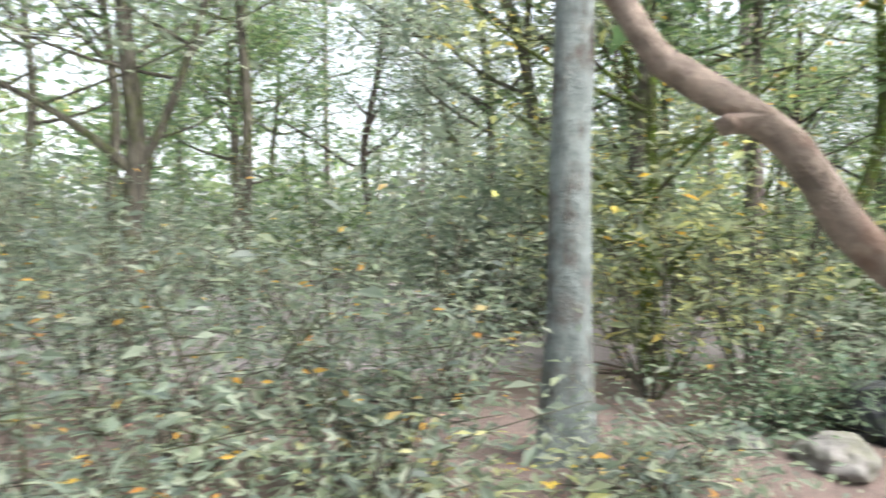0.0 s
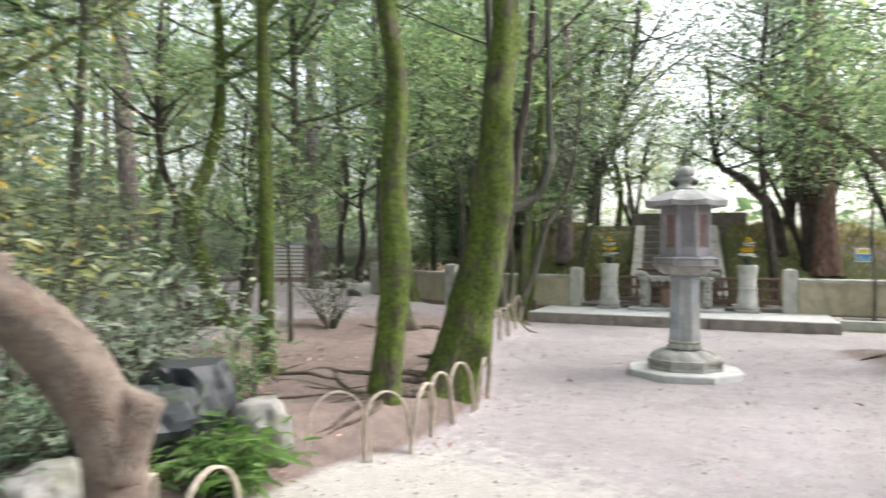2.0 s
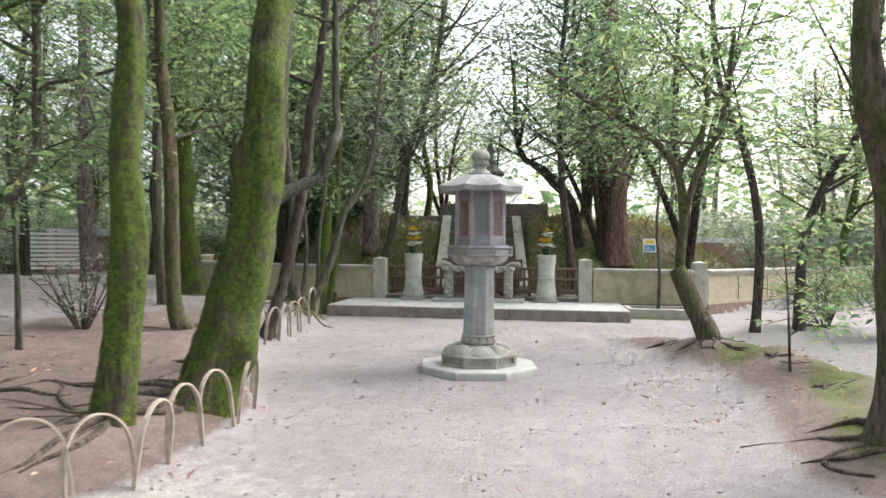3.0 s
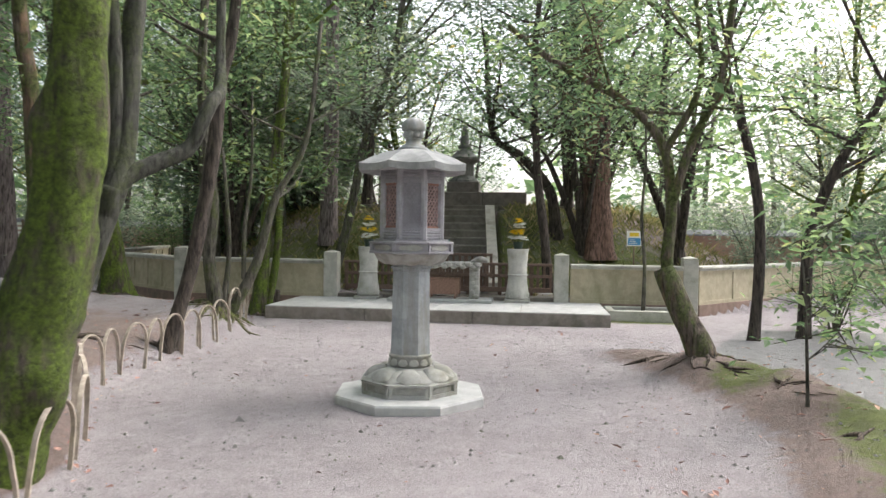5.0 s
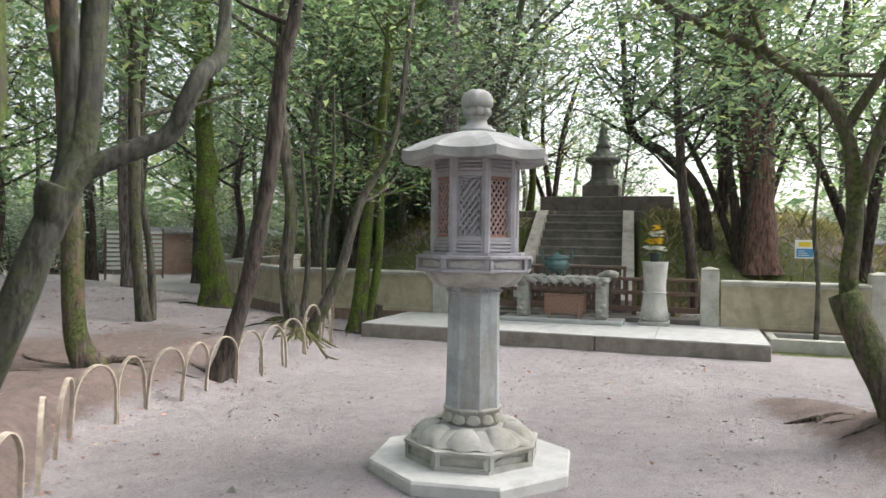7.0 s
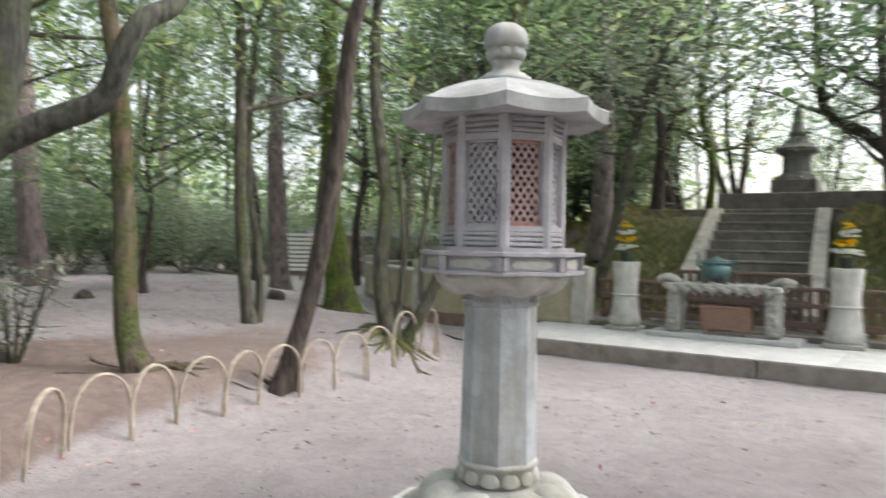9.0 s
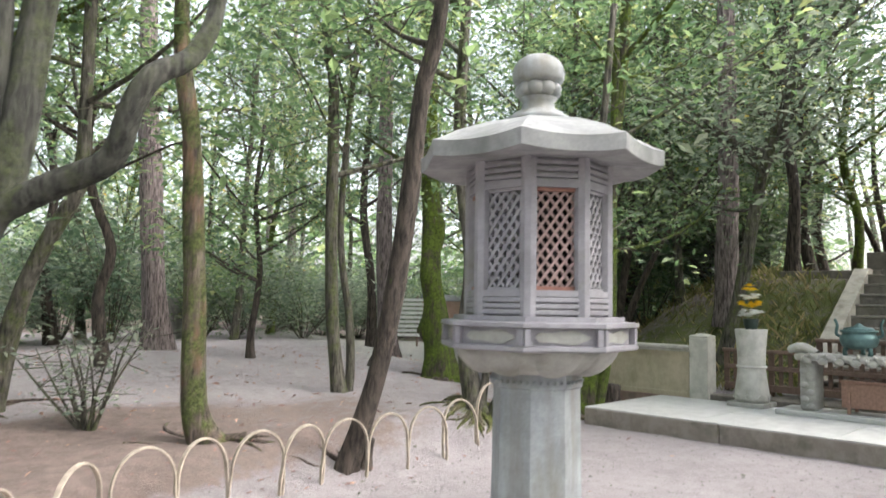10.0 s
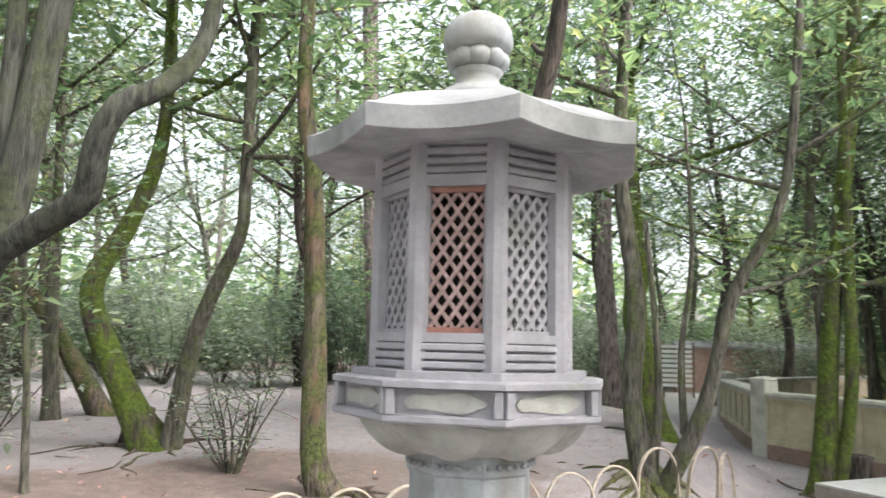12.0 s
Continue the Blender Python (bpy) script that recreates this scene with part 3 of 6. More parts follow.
def petals(n, turn, r_in, r_out, z_in, z_out, bulge, span=0.92, only=None):
    """A ring of rounded lotus petals, each a raised lobe between two radii."""
    bm = bmesh.new()
    for k in range(n) if only is None else (only,):
        mid = radians(turn) + 2 * math.pi * k / n
        half = math.pi / n * span
        grid = []
        for i in range(9):
            s = i / 8
            row = []
            for j in range(9):
                c = j / 4 - 1
                wide = half * (0.62 + 0.38 * math.sin(min(1, s * 1.25) * math.pi / 2)) * (1 if s < 0.75 else math.sqrt(max(0.0, 1 - ((s - 0.75) / 0.25) ** 2)) * 0.75 + 0.25)
                r = r_in + (r_out - r_in) * s
                z = z_in + (z_out - z_in) * (s ** 1.35)
                h = bulge * math.sqrt(max(0, 1 - c * c)) * math.sin(math.pi * min(1, 0.12 + s * 0.95)) ** 0.6
                a = mid + wide * c
                row.append(bm.verts.new((r * math.cos(a) + h * 0.5 * math.cos(a), r * math.sin(a) + h * 0.5 * math.sin(a), z + h * (0.8 if z_out < z_in else -0.8))))
            grid.append(row)
        for i in range(8):
            for j in range(8):
                bm.faces.new((grid[i][j], grid[i + 1][j], grid[i + 1][j + 1], grid[i][j + 1]))
    return bm


def build_lantern():
    root = empty("stone_lantern", pose(LANTERN[0], LANTERN[1], 0, 0, 0, 33), "tall octagonal granite lantern with red wooden lattice windows on a plinth", "stone lantern")
    bm = bmesh.new()
    lathe(bm, [(0.655, 0.0), (0.66, 0.155), (0.65, 0.170)], 8, 22.5)
    part("plinth", bm, M_PALE, root, "flat pale octagonal paving plinth")
    bm = bmesh.new()
    lathe(bm, [(0.428, 0.170), (0.428, 0.188), (0.400, 0.191), (0.400, 0.266), (0.435, 0.270), (0.437, 0.286), (0.42, 0.291)], 8, 22.5)
    base = part("base", bm, M_BASE, root, "panelled octagonal base stone")
    ap = 0.418 * math.cos(math.pi / 8)
    for k in range(8):
        m = pose(0, 0, 0, 0, 0, 45 * k) @ pose(0, -ap, 0)
        for x0, x1, z0, z1 in ((-0.158, -0.128, 0.191, 0.266), (0.128, 0.158, 0.191, 0.266), (-0.127, 0.127, 0.191, 0.201), (-0.127, 0.127, 0.258, 0.266)):
            bm = boxed(x0, x1, -0.010, 0.022, z0, z1)
            bmesh.ops.transform(bm, matrix=m, verts=bm.verts)
            part("panel_frame", bm, M_BASE, base)
        bm = bmesh.new()
        vs = [bm.verts.new((0.10 * math.copysign(abs(math.cos(a)) ** 0.7, math.cos(a)) * (1 + 0.10 * math.cos(6 * a)), 0.018, 0.2295 + 0.020 * math.sin(a))) for a in np.linspace(0, 2 * math.pi, 28, endpoint=False)]
        f = bm.faces.new(vs)
        e = bmesh.ops.extrude_face_region(bm, geom=[f])["geom"]
        bmesh.ops.translate(bm, vec=(0, -0.007, 0), verts=[g for g in e if isinstance(g, bmesh.types.BMVert)])
        bmesh.ops.transform(bm, matrix=m, verts=bm.verts)
        part("carved_cartouche", bm, M_BASE, base)
    bm = bmesh.new()
    lathe(bm, [(0.385, 0.287), (0.36, 0.289), (0.30, 0.303), (0.215, 0.340), (0.185, 0.380)], 32)
    lotus = part("lotus_foot", bm, M_BASE, root, "carved lotus petal foot", True)
    for k in range(8):
        bm = petals(8, 0, 0.20, 0.392, 0.366, 0.293, 0.044, 0.90, only=k)
        part("petal", bm, M_BASE, lotus, "", True)
        bm = petals(8, 22.5, 0.20, 0.395, 0.360, 0.293, 0.016, 0.6, only=k)
        part("petal", bm, M_BASE, lotus, "", True)
    part("petal_collar", petals(12, 11, 0.168, 0.192, 0.448, 0.398, 0.014), M_BASE, root, "", True)
    bm = bmesh.new()
    lathe(bm, [(0.17, 0.37), (0.175, 0.46), (0.182, 0.468), (0.182, 0.482), (0.172, 0.49)], 32)
    ring = part("ring", bm, M_BASE, root, "", True)
    bm = bmesh.new()
    for k in range(48):
        a = 2 * math.pi * k / 48
        bmesh.ops.create_icosphere(bm, subdivisions=1, radius=0.0095, matrix=Matrix.Translation((0.178 * math.cos(a), 0.178 * math.sin(a), 0.476)))
    part("beading", bm, M_BASE, ring, "", True)
    bm = bmesh.new()
    lathe(bm, [(0.178, 0.488), (0.175, 0.55), (0.170, 0.9), (0.166, 1.15), (0.166, 1.183), (0.174, 1.19), (0.174, 1.246)], 8, 22.5)
    sh = part("shaft", bm, M_SHAFT, root, "octagonal shaft with brown and grey water stains")
    bm = bmesh.new()
    for k in range(40):
        a = 2 * math.pi * k / 40
        bmesh.ops.create_icosphere(bm, subdivisions=1, radius=0.009, matrix=Matrix.Translation((0.171 * math.cos(a), 0.171 * math.sin(a), 1.212)))
    part("beading", bm, M_SHAFT, sh, "", True)
    bm = bmesh.new()
    lathe(bm, [(0.16, 1.240), (0.20, 1.243), (0.255, 1.268), (0.295, 1.302), (0.312, 1.332)], 32)
    bowl = part("lotus_bowl", bm, M_BASE, root, "lotus bowl below the fire chamber", True)
    for k in range(8):
        part("petal", petals(8, 0, 0.175, 0.322, 1.250, 1.334, 0.034, 0.90, only=k), M_BASE, bowl, "", True)
    bm = bmesh.new()
    lathe(bm, [(0.372, 1.332), (0.378, 1.338), (0.378, 1.350), (0.350, 1.353), (0.350, 1.412), (0.380, 1.416), (0.380, 1.430), (0.365, 1.434), (0.33, 1.434), (0.33, 1.452), (0.30, 1.452)], 8, 22.5)
    slab = part("gallery", bm, M_LANTERN, root, "octagonal gallery slab with carved panels")
    ap = 0.366 * math.cos(math.pi / 8)
    for k in range(8):
        m = pose(0, 0, 0, 0, 0, 45 * k) @ pose(0, -ap, 0)
        for x in (-0.138, 0.118):
            bm = boxed(x, x + 0.02, -0.009, 0.02, 1.353, 1.412)
            bmesh.ops.transform(bm, matrix=m, verts=bm.verts)
            part("panel_frame", bm, M_LANTERN, slab)
        bm = bmesh.new()
        vs = [bm.verts.new((0.098 * math.copysign(abs(math.cos(a)) ** 0.75, math.cos(a)), 0.016, 1.382 + 0.021 * math.sin(a) * (1 + 0.22 * math.cos(5 * a)))) for a in np.linspace(0, 2 * math.pi, 36, endpoint=False)]
        f = bm.faces.new(vs)
        e = bmesh.ops.extrude_face_region(bm, geom=[f])["geom"]
        bmesh.ops.translate(bm, vec=(0, -0.007, 0), verts=[g for g in e if isinstance(g, bmesh.types.BMVert)])
        bmesh.ops.transform(bm, matrix=m, verts=bm.verts)
        part("carved_cartouche", bm, M_BASE, slab, "weathered greenish carved panel")
    # fire chamber: posts, slats and alternating stone and wooden lattices
    R = 0.288
    ap = R * math.cos(math.pi / 8)
    for k in range(8):
        bm = bmesh.new()
        a = radians(22.5 + 45 * k)
        lathe(bm, [(0.030, 1.452), (0.030, 2.03)], 8, 22.5)
        bmesh.ops.transform(bm, matrix=Matrix.Translation(((R - 0.031) * math.cos(a), (R - 0.031) * math.sin(a), 0)) @ pose(0, 0, 0, 0, 0, math.degrees(a)), verts=bm.verts)
        part("corner_post", bm, M_LANTERN, root)
    for k in range(8):
        wooden = k % 2 == 1
        m = pose(0, 0, 0, 0, 0, 90 + 45 * (k + 0)) @ pose(0, -ap, 0)
        for z in (1.458, 1.480, 1.502, 1.946, 1.970, 1.994):
            bm = boxed(-0.095, 0.095, 0.006 + 0.002 * (z > 1.9), 0.05, z, z + 0.017, bev=0.003)
            bmesh.ops.transform(bm, matrix=m, verts=bm.verts)
            part("slat", bm, M_LANTERN, root)
        for y0, y1, z0, z1 in ((0.022, 0.06, 1.452, 1.521), (0.022, 0.06, 1.943, 2.02), (0.008, 0.06, 1.522, 1.545), (0.008, 0.06, 1.912, 1.942)):
            bm = boxed(-0.09, 0.09, y0, y1, z0, z1)
            bmesh.ops.transform(bm, matrix=m, verts=bm.verts)
            part("rail", bm, M_LANTERN, root)
        mt = M_REDWOOD if wooden else M_LANTERN
        bm = bmesh.new()
        w = 0.014 if wooden else 0.010
        y0 = 0.024 if wooden else 0.024
        for x in (-0.087, 0.087 - w):
            box(bm, x, x + w, y0, y0 + 0.024, 1.545, 1.912)
        box(bm, -0.087 + w, 0.087 - w, y0, y0 + 0.024, 1.545, 1.545 + w)
        box(bm, -0.087 + w, 0.087 - w, y0, y0 + 0.024, 1.912 - w, 1.912)
        bmesh.ops.transform(bm, matrix=m, verts=bm.verts)
        win = part("lattice_frame", bm, mt, root, "red-brown wooden lattice window" if wooden else "carved stone lattice panel")
        bm = lattice(-0.075, 0.075, 1.556, 1.900, 0.0500, 0.0095 if wooden else 0.0115, 0.010 if wooden else 0.018)
        bmesh.ops.transform(bm, matrix=m @ pose(0, y0 + 0.006, 0), verts=bm.verts)
        part("lattice", bm, M_LATTICE if wooden else mt, win)
        if not wooden:
            bm = boxed(-0.087, 0.087, 0.068, 0.078, 1.545, 1.912)
            bmesh.ops.transform(bm, matrix=m, verts=bm.verts)
            part("backing", bm, M_LANTERN, win)
    # added core: its black colour stands in for shade behind the lattices
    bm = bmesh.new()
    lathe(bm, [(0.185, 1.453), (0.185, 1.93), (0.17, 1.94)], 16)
    part("shade_core", bm, M_DARK, root, "added black core standing in for the chamber's shaded interior")
    # roof: fascia swings up at the corners
    bm = bmesh.new()
    n = 64

    def ring8(rc, z, lift):
        vs = []
        for i in range(n):
            a = 2 * math.pi * i / n + radians(22.5)
            s = (i % 8) / 8
            off = math.pi / 8 * (2 * s - 1)
            r = rc * math.cos(math.pi / 8) / math.cos(off)
            vs.append(bm.verts.new((r * math.cos(a), r * math.sin(a), z + lift * abs(2 * s - 1) ** 2.2)))
        return vs

    prof = [(0.285, 2.020, 0), (0.30, 2.022, 0), (0.36, 2.014, 0.002), (0.43, 2.006, 0.008), (0.468, 2.004, 0.015), (0.474, 2.006, 0.016), (0.477, 2.060, 0.018), (0.474, 2.062, 0.018), (0.44, 2.082, 0.010), (0.38, 2.112, 0.012), (0.31, 2.145, 0.006), (0.23, 2.177, 0.003), (0.16, 2.197, 0), (0.125, 2.203, 0)]
    rings = [ring8(*p) for p in prof]
    for a, b in zip(rings, rings[1:]):
        for i in range(n):
            bm.faces.new((a[i], a[(i + 1) % n], b[(i + 1) % n], b[i]))
    bm.faces.new(rings[0][::-1])
    bm.faces.new(rings[-1])
    part("roof", bm, M_LANTERN_ROOF, root, "pale weathered octagonal roof with upswept eaves")
    bm = bmesh.new()
    lathe(bm, [(0.125, 2.20), (0.122, 2.222), (0.10, 2.226), (0.098, 2.240), (0.068, 2.252), (0.062, 2.285), (0.075, 2.30)], 32)
    fin = part("finial", bm, M_SHAFT, root, "ball finial on a petalled cup", True)
    for k in range(9):
        bm = bmesh.new()
        a = 2 * math.pi * k / 9
        bmesh.ops.create_icosphere(bm, subdivisions=3, radius=0.034, matrix=Matrix.LocRotScale((0.060 * math.cos(a), 0.060 * math.sin(a), 2.332), None, (1, 1, 0.92)))
        part("petal", bm, M_SHAFT, fin, "", True)
    bm = bmesh.new()
    lathe(bm, [(0.062, 2.30), (0.074, 2.325), (0.076, 2.358), (0.094, 2.364), (0.101, 2.376), (0.103, 2.398), (0.098, 2.424), (0.082, 2.450), (0.055, 2.468), (0.024, 2.476), (0.01, 2.478)], 32)
    part("ball", bm, M_SHAFT, fin, "", True)


build_lantern()


# ---------------------------------------------------------------- platform, walls and gate
def shrine_thing(name, u, v, z, label, category, turn=0.0, group="", kind=""):
    return empty(name, SHRINE @ pose(u, v, z, 0, 0, turn), label, category, group, kind)


plat = shrine_thing("stone_platform", 0, -0.05, 0, "low stone platform with a pale paved top", "platform", kind="structure")
edges = [-2.75, -1.1, 0.62, 2.75]
for a, b in zip(edges, edges[1:]):
    part("kerb_stone", boxed(a + 0.004, b - 0.004, 0.0, 0.30, -0.05, 0.288, bev=0.012), M_KERB, plat, "brown weathered kerb stone")
for x in (-2.75, 2.45):
    part("kerb_stone", boxed(x, x + 0.30, 0.305, 1.86, -0.05, 0.288, bev=0.012), M_KERB, plat)
part("bed", boxed(-2.45, 2.45, 0.30, 1.86, 0.0, 0.285), M_KERB, plat)
for i in range(4):
    for j in range(2):
        a, b = -2.74 + i * 1.37, -2.74 + (i + 1) * 1.37
        c, d = (0.006, 0.93) if j == 0 else (0.936, 1.85)
        part("paving_slab", boxed(a + 0.003, b - 0.003, c, d, 0.286, 0.300, bev=0.003), M_PALE, plat)


def wall_run(name, u0, v0, u1, v1, panels, label, posts=(), foot_z=0.0):
    """A low plastered wall with coping, foot and sunk panels, from one place to another."""
    ln = math.hypot(u1 - u0, v1 - v0)
    root = shrine_thing(name, u0, v0, foot_z, label, "wall", math.degrees(math.atan2(v1 - v0, u1 - u0)), kind="structure")
    part("wall_foot", boxed(0, ln, -0.115, 0.115, -0.3, 0.30, bev=0.01), M_WALLFOOT, root)
    part("wall_body", boxed(0, ln, -0.085, 0.085, 0.30, 0.93), M_WALL, root)
    w = ln / panels
    for k in range(panels):
        a, b = k * w, (k + 1) * w
        for side in (-1, 1):
            y0, y1 = (-0.106, -0.087) if side < 0 else (0.087, 0.106)
            bm = bmesh.new()
            box(bm, a + 0.0, a + 0.05, y0, y1, 0.30, 0.93)
            box(bm, b - 0.05, b, y0, y1, 0.30, 0.93)
            box(bm, a + 0.05, b - 0.05, y0, y1, 0.86, 0.93)
            box(bm, a + 0.05, b - 0.05, y0, y1, 0.30, 0.36)
            part("panel_frame", bm, M_WALL, root)
        bm = boxed(a + 0.003, b - 0.003, -0.15, 0.15, 0.932, 0.985, bev=0.012)
        part("coping_stone", bm, M_WALLCAP, root)
        part("coping_course", boxed(a + 0.002, b - 0.002, -0.125, 0.125, 0.905, 0.931), M_WALLCAP, root)
    return root


def wall_post(u, v, h, label):
    root = shrine_thing("gate_post", u, v, 0, label, "post", group="wall posts")
    part("shaft", boxed(-0.13, 0.13, -0.13, 0.13, -0.2, h, bev=0.012), M_WALLCAP, root)
    bm = bmesh.new()
    lathe(bm, [(0.175, 0), (0.185, 0.012), (0.17, 0.03), (0.03, 0.06)], 4, 45)
    bmesh.ops.translate(bm, vec=(0, 0, h), verts=bm.verts)
    part("cap", bm, M_WALLCAP, root)


wall_run("wall_front_left", -2.33, 1.95, -5.02, 1.95, 2, "low cream plastered wall with grey coping")
wall_run("wall_front_right", 2.22, 1.90, 4.17, 1.90, 1, "low cream plastered wall with grey coping and moss")
wall_run("wall_side_left", -5.25, 2.05, -8.42, 4.53, 6, "low plastered wall with narrow sunk panels")
wall_run("wall_back_left", -8.56, 4.74, -10.4, 11.2, 8, "low plastered wall closing the mound's far side")
wall_run("wall_side_right", 4.40, 2.02, 12.0, 10.4, 9, "long low plastered wall with stained panels")
for u, v, h in ((-2.19, 1.93, 1.10), (2.06, 1.90, 1.12), (-5.15, 1.97, 1.13), (-8.5, 4.62, 1.08), (4.30, 1.93, 1.10)):
    wall_post(u, v, h, "square stone post at the end of a low wall")

# steps below the gate, fence between the posts
sill = shrine_thing("gate_sill", -0.06, 2.1, 0, "low stone sill under the wooden fence", "sill", kind="structure")
part("sill_stone", boxed(-2.0, 2.0, -0.24, 0.5, 0.0, 0.37, bev=0.01), M_STAIR, sill)
part("paving_slab", boxed(-2.0, 2.0, 0.5, 1.3, 0.1, 0.385, bev=0.006), M_PALE, sill)


def picket_fence(u0, u1, v, z0, h, label):
    root = shrine_thing("picket_fence", u0, v, z0, label, "fence", group="wooden fences")
    w = u1 - u0
    part("bottom_rail", boxed(0, w, -0.03, 0.03, 0.06, 0.15, bev=0.006), M_FENCEWOOD, root)
    part("middle_rail", boxed(0, w, -0.022, 0.022, 0.33, 0.39, bev=0.006), M_FENCEWOOD, root)
    part("top_rail", boxed(-0.03, w + 0.03, -0.045, 0.045, h - 0.05, h, bev=0.01), M_FENCEWOOD, root)
    n = int(w / 0.115)
    for k in range(n + 1):
        x = k * w / n
        fat = 0.035 if k % 5 == 0 else 0.024
        part("picket", boxed(x - fat, x + fat, 0.025, 0.06, 0.0 if k % 5 == 0 else 0.06, h - 0.05, bev=0.004), M_FENCEWOOD, root)


picket_fence(-2.0, 1.88, 2.22, 0.37, 0.60, "weathered brown wooden picket fence between stone posts")
picket_fence(-0.95, 0.75, 2.62, 0.37, 0.76, "brown wooden gate fence before the stairs")


# ---------------------------------------------------------------- stairs, terrace, monument
def build_stairs():
    root = shrine_thing("stone_stairs", -0.12, 2.75, 0, "steep brown stone stairs up the grassy mound", "stairs", 5, kind="structure")
    for k in range(10):
        z, v = 0.42 + 0.168 * k, 0.36 * k
        part("step", boxed(-0.80, 0.80, v, v + 0.55, z - 0.35, z + 0.132, bev=0.006), M_STAIR, root)
        part("tread", boxed(-0.80, 0.80, v - 0.025, v + 0.38, z + 0.134, z + 0.168, bev=0.006), M_TREAD, root)
    for x in (-1.02, 0.80):
        bm = bmesh.new()
        p = [(-0.35, 0.2), (-0.35, 0.58), (3.35, 2.20), (3.75, 2.20), (3.75, 0.2)]
        lo = [bm.verts.new((x, a, b)) for a, b in p]
        hi = [bm.verts.new((x + 0.22, a, b)) for a, b in p]
        bm.faces.new(lo)
        bm.faces.new(hi[::-1])
        for i in range(5):
            bm.faces.new((lo[i], lo[(i + 1) % 5], hi[(i + 1) % 5], hi[i]))
        part("string_stone", bm, M_STAIREDGE, root, "pale sloping side stone")


build_stairs()
terr = shrine_thing("terrace_wall", -0.2, 6.35, 0, "low stone terrace edge at the top of the mound", "retaining wall", kind="structure")
for a, b in ((-2.6, -0.9), (-0.9, 0.9), (0.9, 2.6)):
    part("edge_stone", boxed(a + 0.004, b - 0.004, 0, 0.3, 1.6, 2.20, bev=0.015), M_STAIR, terr)
for a, b in ((-1.65, -0.75), (-0.75, 0.35), (0.35, 1.55)):
    part("block", boxed(a + 0.004, b - 0.004, 2.0, 2.4, 1.8, 2.64, bev=0.02), M_STAIR, terr)


def build_monument():
    root = shrine_thing("stone_monument", -0.42, 9.2, 2.1, "dark weathered stone pagoda monument on the terrace", "monument")
    part("plinth", boxed(-0.62, 0.62, -0.62, 0.62, -0.2, 0.55, bev=0.02), M_STAIR, root)
    part("base_block", boxed(-0.45, 0.45, -0.45, 0.45, 0.55, 0.85, bev=0.02), M_STAIR, root)
    bm = bmesh.new()
    lathe(bm, [(0.46, 0.85), (0.44, 0.90), (0.34, 0.98), (0.30, 1.02), (0.29, 1.35), (0.34, 1.40)], 8, 22.5)
    part("body", bm, M_MONUMENT, root)
    bm = bmesh.new()
    lathe(bm, [(0.34, 1.40), (0.46, 1.47), (0.47, 1.53), (0.33, 1.62), (0.22, 1.72), (0.16, 1.80)], 8, 22.5)
    part("roof", bm, M_MONUMENT, root)
    bm = bmesh.new()
    lathe(bm, [(0.18, 1.80), (0.19, 1.88), (0.13, 1.92), (0.14, 2.05), (0.10, 2.12), (0.11, 2.24), (0.07, 2.36), (0.02, 2.48)], 16)
    part("finial", bm, M_MONUMENT, root, "", True)


build_monument()


# ---------------------------------------------------------------- vases, flowers, altar table, incense burner, box
def flower_head(bm, p, r):
    """A pompon of petals."""
    p = Vector(p)
    for ring_n, el, rr in ((9, 10, 1.0), (8, 35, 0.85), (5, 62, 0.6)):
        for k in range(ring_n):
            a = 2 * math.pi * (k + 0.5 * (ring_n % 2)) / ring_n
            e = radians(el)
            d = Vector((math.cos(a) * math.cos(e), math.sin(a) * math.cos(e), math.sin(e)))
            s = Vector((-math.sin(a), math.cos(a), 0)) * r * 0.28
            tip = p + d * r * rr
            mid = p + d * r * rr * 0.6 + Vector((0, 0, 0.12 * r))
            bm.faces.new([bm.verts.new(q) for q in (p, mid + s, tip, mid - s)])


def build_vase(u, v):
    root = shrine_thing("stone_vase", u, v, 0.30, "tall pale stone flower vase carved with waves", "vase", group="stone vases")
    part("foot", boxed(-0.225, 0.225, -0.225, 0.225, 0, 0.055, bev=0.008), M_BASE, root, "square foot slab")
    bm = bmesh.new()
    lathe(bm, [(0.195, 0.055), (0.205, 0.10), (0.20, 0.18), (0.175, 0.34), (0.162, 0.47), (0.164, 0.62), (0.180, 0.82), (0.192, 0.93), (0.192, 0.945), (0.165, 0.945), (0.15, 0.80)], 40)
    part("body", bm, M_VASE, root, "", True)
    bm = bmesh.new()
    lathe(bm, [(0.160, 0.468), (0.180, 0.474), (0.182, 0.494), (0.160, 0.502)], 40, 0, False)
    part("band", bm, M_VASE, root, "", True)
    bm = bmesh.new()
    for k in range(18):
        a = 2 * math.pi * k / 18
        q = 0.205 - 0.02 * (k % 2)
        c = Vector((q * math.cos(a), q * math.sin(a), 0.12 + 0.05 * (k % 2)))
        pts = [c + Vector((-math.sin(a) * 0.036 * math.cos(t), math.cos(a) * 0.036 * math.cos(t), 0.026 * math.sin(t))) for t in np.linspace(0, 5.2, 10)]
        for p0, p1 in zip(pts, pts[1:]):
            bar_between(bm, p0, p1, 0.009, 0.012, (math.cos(a), math.sin(a), 0))
    part("wave_carving", bm, M_VASE, root)


